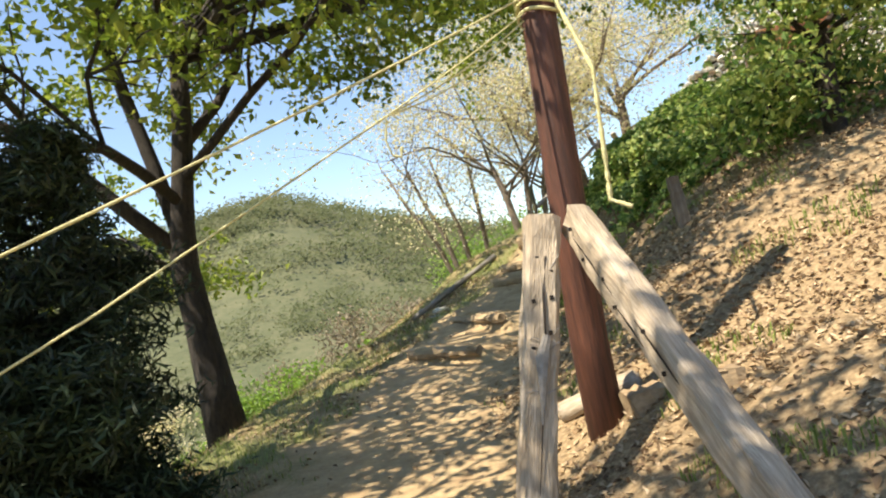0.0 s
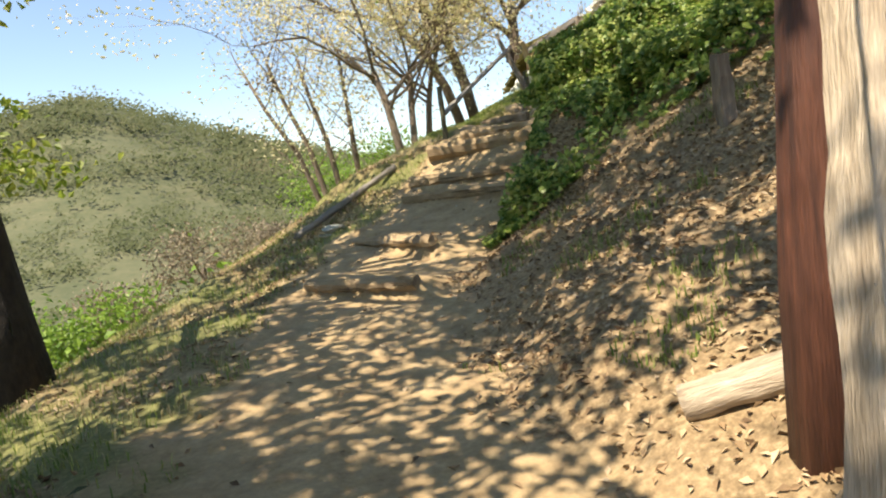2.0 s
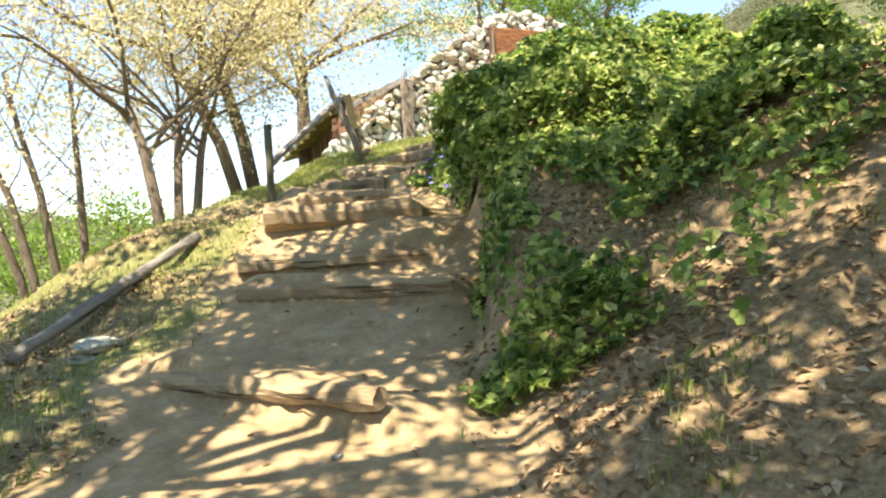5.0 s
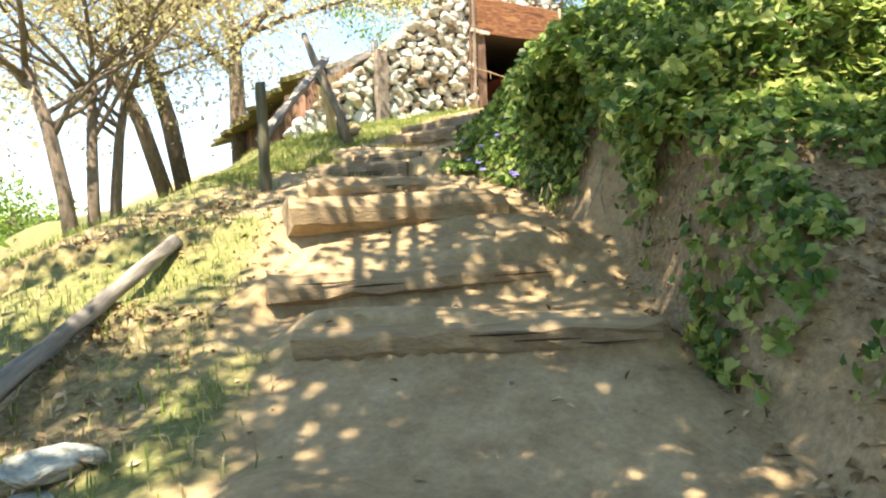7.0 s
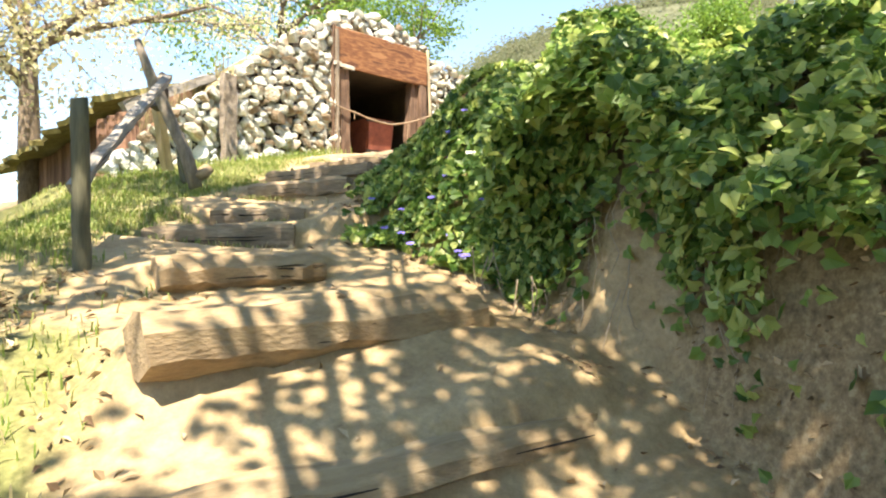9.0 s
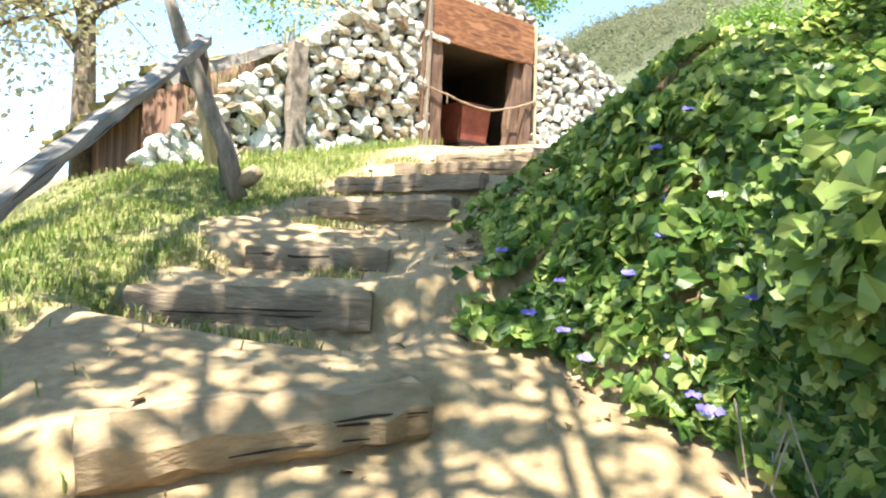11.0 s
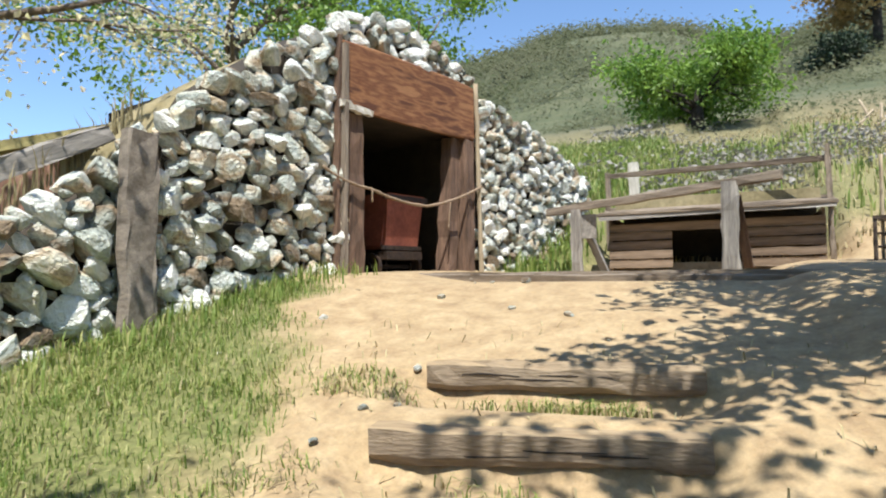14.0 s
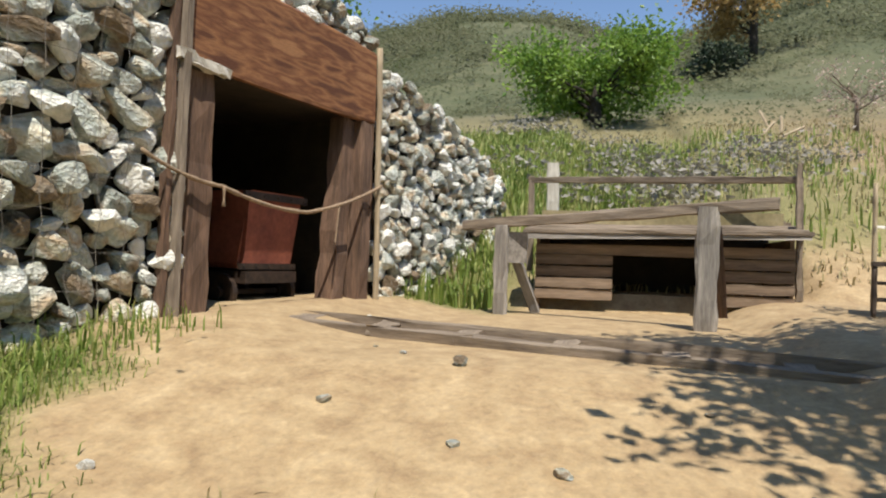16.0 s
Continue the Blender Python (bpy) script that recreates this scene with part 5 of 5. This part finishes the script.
# scattered growth in the valley
for k, (x, y, hh, w, m_, n_, sz, lab) in enumerate(((-4.6, 32.0, 4.6, 2.4, M_GREYLEAF, 2600, 0.16, "pale grey-brown leafless tree in the valley"), (-6.5, 22.0, 3.0, 1.9, M_LEAF_B, 3600, 0.15, "bright green bush below the slope"), (-11, 26, 3.2, 2.2, M_LEAF_B, 3000, 0.17, "bright green bush below the slope"),
                                                    (1.5, 40, 4.6, 3.0, M_LEAF_B, 2600, 0.2, "light green bush in the valley"), (-9.5, 38, 4.2, 2.6, M_GREYLEAF, 2400, 0.2, "pale grey-brown leafless tree in the valley"), (6.5, 44, 4.0, 3.0, M_LEAF_B, 2400, 0.2, "light green bush in the valley"), (-2, 50, 5, 3, M_GREYLEAF, 2200, 0.24, "pale grey-brown leafless tree in the valley"), (-16, 34, 5, 3, M_LEAF_Y, 2600, 0.2, "yellowish tree in the valley"))):
    z = gz(x, y)
    hh += 1.3
    tree("valley_tree", lab, "tree", [(x, y, z - 0.3), (x, y, z + hh * 0.2), (x + 0.1, y, z + hh * 0.4)], [0.16, 0.12, 0.1], ring(8, 0.6, w * 0.62, 0.06, 0.3, 1.0, k, 50 + k), m_, n_, sz, M_TRUNK, seed=50 + k, split=4, spread=w * 0.17, group="valley trees")
# behind the dugout and on the hill
tree("green_tree", "fresh green tree rising behind the stone wall", "tree", [(14.0, 24.4, gz(14.0, 24.4) - 0.2), (14.0, 24.4, 7.2), (13.9, 24.4, 8.7)], [0.18, 0.14, 0.1], ring(8, 0.9, 2.4, 0.06, 0.5, 1.0, 0, 61), M_LEAF_B, 10500, 0.12, M_TRUNK, seed=61, split=4, spread=0.28)
tree("green_tree", "fresh green tree rising behind the stone wall", "tree", [(18.2, 23.2, gz(18.2, 23.2) - 0.2), (18.2, 23.2, 7.6), (18.1, 23.2, 9.2)], [0.16, 0.12, 0.1], ring(7, 0.9, 1.9, 0.05, 0.5, 1.0, 1, 62), M_LEAF_B, 8000, 0.12, M_TRUNK, seed=62, split=4, spread=0.25)
z = gz(33, 17.1)
tree("hill_bush", "large rounded green bush on the hillside", "bush", [(33, 17.1, z - 0.3), (33, 17.1, z + 0.8), (33, 17, z + 1.6)], [0.3, 0.24, 0.16], ring(11, 0.5, 1.9, 0.09, 0.15, 1.0, 0, 63), M_LEAF_B, 11000, 0.2, seed=63, split=5, spread=0.42)
z = gz(60, 6.5)
tree("hill_tree", "tall rust-tinged tree on the hillside", "tree", [(60, 6.5, z - 0.3), (60, 6.5, z + 3.0), (60, 6.5, z + 6.5)], [0.35, 0.28, 0.2], ring(12, 0.7, 3.0, 0.1, 0.3, 1.0, 0, 64), M_ORANGE, 7000, 0.34, seed=64, split=4, spread=0.6)
z = gz(57, 9.5)
tree("hill_bush", "dark bush on the hillside", "bush", [(57, 9.5, z - 0.3), (57, 9.5, z + 0.5), (57, 9.5, z + 1.0)], [0.2, 0.15, 0.1], ring(8, 0.5, 1.4, 0.05, 0.2, 1.0, 0, 65), M_PINE, 2500, 0.26, seed=65, split=4, spread=0.3)
for x, y, sd in ((26.2, 9.9, 66), (30, 6.0, 67)):
    z = gz(x, y)
    tree("fruit_tree", "small bare fruit tree with pale blossom", "fruit tree", [(x, y, z - 0.1), (x, y, z + 0.5), (x + 0.05, y, z + 0.95)], [0.07, 0.06, 0.05], ring(7, 0.8, 0.95, 0.03, 0.5, 1.0, sd, sd), M_BLOSSOM, 420, 0.08, M_TRUNK, seed=sd, split=3, spread=0.14)
for k in range(4):
    x, y = 24.5 + 0.5 * k, 12.2 + 0.35 * math.sin(k * 2)
    tagged(timber("dead_branch", (x, y, gz(x, y) + 0.05), (x + 0.5, y - 0.7 + 0.3 * k, gz(x + 0.5, y - 0.7) + 0.25 + 0.12 * k), 0.07, 0.07, M_PALE, None, "", round_=True), "dead bleached branch on the hillside", "branch", "dead branches on the hill")


def clumps(n, lo, hi, weight, per, spread, size, material, name, label, seed, flat=0.6, face=(0, 0, 1.6), loose=1.0):
    """Low scrub: many small clumps of leaves, as one mass."""
    rng = np.random.default_rng(seed)
    p = scatter(n, lo, hi, weight, seed)
    far = np.hypot(p[:, 0] - 4, p[:, 1] - 12)
    scale = np.clip(far / 55, 0.5, 3.2) * rng.uniform(0.5, 1.5, len(p))
    off = rng.normal(size=(len(p), per, 3)) * np.array([1, 1, flat]) * spread
    off[..., 2] = np.abs(off[..., 2])
    c = (p[:, None] + off * scale[:, None, None]).reshape(-1, 3)
    return tagged(leaves(name, c, np.repeat(size * scale, per), material, None, "", seed=seed, normals=np.tile(face, (len(c), 1)), jitter=loose, aspect=0.8), label, "scrub", kind="stuff")


clumps(13000, (18, -50), (150, 95), lambda x, y: smooth(22, 42, x) * (0.2 + 0.8 * smooth(-0.35, 0.25, waves(x, y, 13, 3))), 46, 0.75, 0.2, M_SCRUB, "hill_scrub", "grey-green chaparral scrub covering the hillside", 71, 0.4, (-1.0, -0.2, 1.6), 0.55)
clumps(5200, (-190, 36), (70, 270), lambda x, y: 0.25 + 0.75 * smooth(-0.3, 0.3, waves(x, y, 17, 5)), 60, 0.9, 0.24, M_VALLEY, "valley_scrub", "grey-green chaparral scrub on the far valley side", 72, 0.45, (-0.2, -1.0, 1.6), 0.55)
clumps(420, (17.5, 11.5), (27, 22), lambda x, y: smooth(0.0, 0.6, waves(x, y, 3, 2) + 0.2), 44, 0.6, 0.18, M_LAV, "lavender_scrub", "grey-violet low scrub on the slope", 73)
clumps(1100, (-60, 24), (14, 62), lambda x, y: (x < 0.2 * (y - 16)) * (0.3 + 0.7 * smooth(-0.3, 0.3, waves(x, y, 7, 5))), 50, 0.85, 0.24, M_VALLEY, "slope_scrub", "grey-green scrub at the foot of the valley side", 75, 0.5, (-0.2, -0.8, 1.6), 0.6)
clumps(420, (-30, 16), (12, 40), lambda x, y: (x < 1 + 0.2 * (y - 16)) * 0.8, 36, 0.7, 0.26, M_LEAF_B, "valley_bushes", "light green low bushes below the slope", 74)

# ---- grass, straw and leaf litter ----
def grassy(x, y):
    return cover(x, y)[0]


tagged(blades("grass_tufts", scatter(110000, (-4.5, 5), (9.5, 20), lambda x, y: grassy(x, y) * (0.2 + 0.8 * smooth(-0.2, 0.5, waves(x, y, 0.5, 3))), 81), 0.075, M_GRASS, lean=1.0, width=0.0038), "short green grass on the slope beside the path", "grass", kind="stuff")
tagged(blades("lawn_grass", scatter(95000, (2.0, 15.0), (9.4, 19.2), lambda x, y: grassy(x, y) * (0.35 + 0.65 * smooth(-0.3, 0.4, waves(x, y, 0.4, 3))), 80), 0.06, M_GRASS, lean=1.5, width=0.003), "trampled green grass before the stone wall", "grass", kind="stuff")
tagged(blades("dry_grass", scatter(38000, (-4.5, 5), (9.5, 20), lambda x, y: grassy(x, y) * (0.15 + 0.85 * smooth(0.1, -0.5, waves(x, y, 0.5, 3))), 82), 0.075, M_STRAW, lean=1.2, width=0.005), "short dry straw among the grass", "grass", kind="stuff")
tagged(blades("hill_grass", scatter(60000, (12.4, 10), (26, 24), lambda x, y: ((x > 14.4) | (y > 17.5)) * (0.1 + 0.9 * smooth(15, 17.5, y + 0.2 * x - 3.5)) * (0.3 + 0.7 * (waves(x, y, 1.4, 3) > 0)), 83), 0.32, M_GRASS, lean=0.6, width=0.014), "long green grass on the slope behind the shed", "grass", kind="stuff")
tagged(blades("hill_straw", scatter(30000, (13.6, 3), (30, 19), lambda x, y: 0.6 * (0.3 + 0.7 * (waves(x, y, 1.0, 6) > 0)), 84), 0.12, M_STRAW, lean=1.1, width=0.012), "mown dry grass on the hillside", "grass", kind="stuff")


def by_steps(x, y):
    near = np.zeros(np.shape(x))
    for (ax, ay), (bx, by), top in STEPS[6:]:
        n = math.hypot(bx - ax, by - ay)
        u, v = ((x - ax) * (bx - ax) + (y - ay) * (by - ay)) / n, (-(x - ax) * (by - ay) + (y - ay) * (bx - ax)) / n
        near = np.maximum(near, (u > -0.5) * (u < n * 0.85) * (v < -0.1) * (v > -0.4) * smooth(-0.3, 0.5, waves(x, y, 0.3, 5)))
    return near


tagged(blades("step_grass", scatter(52000, (2.5, 14.4), (7.5, 17.4), lambda x, y: by_steps(x, y) * 0.4, 85), 0.075, M_GRASS, lean=1.7, width=0.0032), "tufts of green grass at the foot of the steps", "grass", kind="stuff")
tagged(blades("step_straw", scatter(40000, (2.5, 14.4), (7.8, 17.6), lambda x, y: by_steps(x, y) * 0.3 + 0.012, 86), 0.06, M_STRAW, lean=2.2, width=0.004), "scattered bits of straw on the bare earth", "straw", kind="stuff")
tagged(blades("wall_weeds", scatter(3800, (4.5, 18.2), (13.5, 19.4), lambda x, y: smooth(0.5, 0.1, np.abs(y - np.interp(x, WALL[:, 0], WALL[:, 1]) + 0.3)) * ((x < 9.2) | (x > 12.2)), 87), 0.15, M_GRASS, lean=0.8, width=0.006), "weeds along the foot of the stone wall", "weeds", kind="stuff")
rt = [wall_point(random.uniform(1.3, 2.9), -0.35)[0] for _ in range(260)]
tagged(blades("mound_grass", [(p.x, p.y, wall_top((p.x - 4.6)) - 0.1) for p in rt], 0.3, M_STRAW, lean=0.5, width=0.005), "dry grass stalks on top of the mound", "grass", kind="stuff")


def littered(x, y):
    return cover(x, y)[1]


lit = scatter(110000, (-5, 0), (7, 15), lambda x, y: littered(x, y) * (0.35 + 0.65 * (waves(x, y, 0.8, 2) > -0.2)) + 0.012 * (y > 2), 88)
lit[:, 2] += 0.012
tagged(leaves("leaf_litter", lit, 0.052, M_LITTER, None, "", seed=88, normals=np.tile([0, 0, 1.6], (len(lit), 1)), jitter=0.75, aspect=0.5), "dry brown oak leaves strewn on the bank", "leaf litter", kind="stuff")
tagged(blades("bank_grass", scatter(50000, (-0.5, 1), (5, 11), lambda x, y: littered(x, y) * (waves(x, y, 0.45, 9) > 0.35) * 0.7, 89), 0.07, M_GRASS, lean=0.9, width=0.005), "sparse green grass among the leaf litter", "grass", kind="stuff")
for k in range(26):
    rnd = random.Random(k)
    x, y = (rnd.uniform(5.5, 11), rnd.uniform(14, 18.3)) if k > 6 else (rnd.uniform(-1.5, 1.5), rnd.uniform(4, 12))
    r = rnd.uniform(0.012, 0.035) if k else 0.05
    if k == 0:
        x, y = 8.99, 17.0
    ob = new("pebble", STONES[k % 14])
    ob.matrix_basis = pose(x, y, gz(x, y) + r * 0.3, 0, 0, 40 * k) @ Matrix.Diagonal((r * 1.3, r, r * 0.7, 1))
    tagged(ob, "small loose stone on the bare earth", "pebble", "pebbles on the path")


# ---- ivy bank ----
def ivied(x, y):
    s, d, z = along(x, y)
    ragged = 0.38 * waves(x, y, 0.6, 3) + 0.2 * waves(x, y, 0.22, 5)
    foot = foot_of(x, y) + 0.2 * smooth(13.2, 12.4, y) * smooth(11.2, 11.7, y) - 0.15 * smooth(11.3, 10.8, y)
    face = smooth(11.5, 11.9, y) * (1 - smooth(12.6, 12.9, y)) * (1 - smooth(0.25, 0.5, d - foot + ragged * 0.4))
    m = smooth(-0.12, 0.12, d - foot + ragged * 0.5) * (1 - smooth(4.2, 5.5, d + ragged))
    dense = smooth(10.2, 10.9, y + ragged * 0.8 + 1.2 * np.clip(d - 2.3, -1, 0.8))
    patch = 0.6 * smooth(-0.05, 0.4, waves(x, y, 0.42, 11)) * smooth(8.3, 9.5, y)
    start = np.maximum(dense, patch)
    return m * (1 - 0.12 * face) * start * (1 - smooth(15.2, 15.45, y + ragged * 0.2)) * (1 - smooth(5.0, 5.5, x + ragged * 0.5 - 1.2 * smooth(13.6, 12.8, y)))


ivy = thing("ivy_bank", (3.4, 12.4, gz(3.4, 12.4)), "thick mat of ivy and periwinkle over the bank", "ivy")
pts = scatter(210000, (1.2, 8.6), (8.0, 15.8), lambda x, y: ivied(x, y) * 0.8, 91)
def on_face(x, y):
    r = along(x, y)[1] - foot_of(x, y)
    return 0.8 * smooth(0.02, 0.2, r) * (r < 0.7) * smooth(11.5, 12.0, y) * (1 - smooth(13.1, 13.5, y)) * (1 - 0.8 * smooth(11.7, 11.9, y) * (1 - smooth(12.3, 12.5, y)))


pts = np.concatenate([pts, scatter(70000, (2.0, 10.8), (4.4, 13.6), on_face, 94)])
rng = np.random.default_rng(92)
hump = 0.08 + (0.42 - 0.3 * smooth(13.2, 14.4, pts[:, 1])) * smooth(-0.4, 0.7, waves(pts[:, 0], pts[:, 1], 0.5, 1)) * smooth(0.0, 0.5, along(pts[:, 0], pts[:, 1])[1] - foot_of(pts[:, 0], pts[:, 1]))
e = 0.05
nx = (ground_z(pts[:, 0] + e, pts[:, 1]) - ground_z(pts[:, 0] - e, pts[:, 1])) / (2 * e)
ny = (ground_z(pts[:, 0], pts[:, 1] + e) - ground_z(pts[:, 0], pts[:, 1] - e)) / (2 * e)
nrm = np.stack([-nx, -ny, np.ones(len(pts))], 1)
nrm /= np.linalg.norm(nrm, axis=1, keepdims=True)
f = rng.uniform(0.15, 1, len(pts)) ** 0.5
edge = along(pts[:, 0], pts[:, 1])[1] - foot_of(pts[:, 0], pts[:, 1])
hang = smooth(1.3, 0.5, edge) * smooth(0.1, 0.4, edge) * smooth(10.9, 11.5, pts[:, 1]) * smooth(13.6, 12.8, pts[:, 1])
pts = pts + nrm * (hump * f)[:, None] + np.array([-0.62, 0.14, -0.2]) * (rng.uniform(0, 1, (len(pts), 1)) * hang[:, None])
pick = np.zeros(len(pts), bool)
pick[np.argsort(np.hypot(pts[:, 0] - 2.9, pts[:, 1] - 13.3))[:1200:5]] = True
tagged(lobed("foliage", pts[~pick], 0.07, M_IVY, ivy, "", normals=nrm[~pick] * 1.1, jitter=0.62, seed=93), "glossy green ivy leaves", kind="stuff")
for k, (p, n) in enumerate(zip(pts[pick].tolist(), nrm[pick].tolist())):
    if k < 12:
        LEAF_ONE = lobed("leaf", [(0, 0, 0)], 0.085 if k % 3 else 0.07, M_IVY, None, "", normals=[(0, 0, 6)], jitter=0.2, seed=k, vary=0.1)
        shapes = [LEAF_ONE.data] if k == 0 else shapes + [LEAF_ONE.data]
        ob = LEAF_ONE
    else:
        ob = new("leaf", shapes[k % 12])
    n = Vector(n) + Vector((rng.normal(), rng.normal(), rng.normal())) * 0.35
    ob.matrix_basis = Matrix.Translation(Vector(p) + Vector(n).normalized() * 0.02) @ n.to_track_quat("Z", "Y").to_matrix().to_4x4() @ pose(0, 0, 0, 0, 0, rng.uniform(0, 360))
    under(ob, ivy)
# trailing stems and roots on the cut face
bm = B()
for k in range(120):
    rnd = random.Random(300 + k)
    y = rnd.uniform(10.9, 13.4)
    s_, d_, z_ = along(np.array([1.5]), np.array([y]))
    x = 2.55 + (y - 10) * 0.33 + rnd.uniform(-0.1, 0.45)
    z = gz(x, y) + rnd.uniform(0.1, 0.25)
    p = Vector((x, y, z))
    q = [p]
    for i in range(4):
        p = p + Vector((rnd.uniform(-0.07, -0.01), rnd.uniform(-0.06, 0.04), -rnd.uniform(0.06, 0.14)))
        q.append(Vector((p.x, p.y, max(p.z, gz(p.x, p.y) + 0.01))))
    tube(bm, q, [0.004, 0.004, 0.003, 0.002, 0.0015], 4)
tagged(part("trailing_stem", bm, M_STEM, ivy, "pale trailing stems and roots"), kind="stuff")
sel = np.argsort(np.hypot(pts[:, 0] - 3.4, pts[:, 1] - 14.2))[:2500]
rnd = random.Random(5)
for k in range(22):
    p = Vector(pts[sel[rnd.randrange(len(sel))]]) + Vector((-0.03, -0.03, 0.05))
    petals = [tuple(p + Vector((0.018 * math.cos(a), 0.018 * math.sin(a), 0))) for a in [math.tau * i / 5 for i in range(5)]]
    ob = leaves("flower", petals, 0.03, M_VIOLET if k > 2 else M_WHITE, None, "", seed=k, normals=np.tile([-1.5, -1, 2.0], (5, 1)), jitter=0.3, aspect=0.9)
    tagged(under(ob, ivy), "small violet periwinkle flower" if k > 2 else "small white flower")

# ---- stones of the wall ----
lay_stones(wall_left, 0.55, 4.92, lambda a: base_at(a) + 0.04, lambda a: wall_top(a) - 0.06, 0.076, 0.122, 5200, 1)
lay_stones(wall_over, 4.85, 7.5, lambda a: 6.56, lambda a: wall_top(a) - 0.05, 0.062, 0.098, 1900, 2)
lay_stones(wall_right, 7.5, 10.65, lambda a: base_at(a) + 0.03, lambda a: wall_top(a) - 0.05, 0.07, 0.104, 4200, 3)

# thin wire netting stretched over the rubble
for wall_, a0, a1 in ((wall_left, 2.7, 4.75), (wall_right, 7.6, 10.2)):
    bm = B()
    rnd = random.Random(int(a0 * 10))
    for k in range(int((a1 - a0) / 0.19)):
        a, z, line_ = a0 + 0.19 * k, base_at(a0 + 0.19 * k) + 0.02, []
        while z < wall_top(a) - 0.05:
            q = wall_point(a + rnd.uniform(-0.015, 0.015), rnd.uniform(0.1, 0.15))[0]
            line_.append((q.x, q.y, z))
            z += 0.16
        if len(line_) > 2:
            tube(bm, line_, [0.0014] * len(line_), 4)
    for k in range(12):
        z, line_ = base_at(a0) + 0.12 + 0.21 * k, []
        for i in range(int((a1 - a0) / 0.16)):
            a = a0 + 0.16 * i
            if base_at(a) < z + 0.02 * i < wall_top(a) - 0.05:
                q = wall_point(a, rnd.uniform(0.1, 0.15))[0]
                line_.append((q.x, q.y, z + rnd.uniform(-0.01, 0.01)))
        if len(line_) > 2:
            tube(bm, line_, [0.0014] * len(line_), 4)
    part("wire_netting", bm, M_WIRE, wall_, "thin grey wire netting")
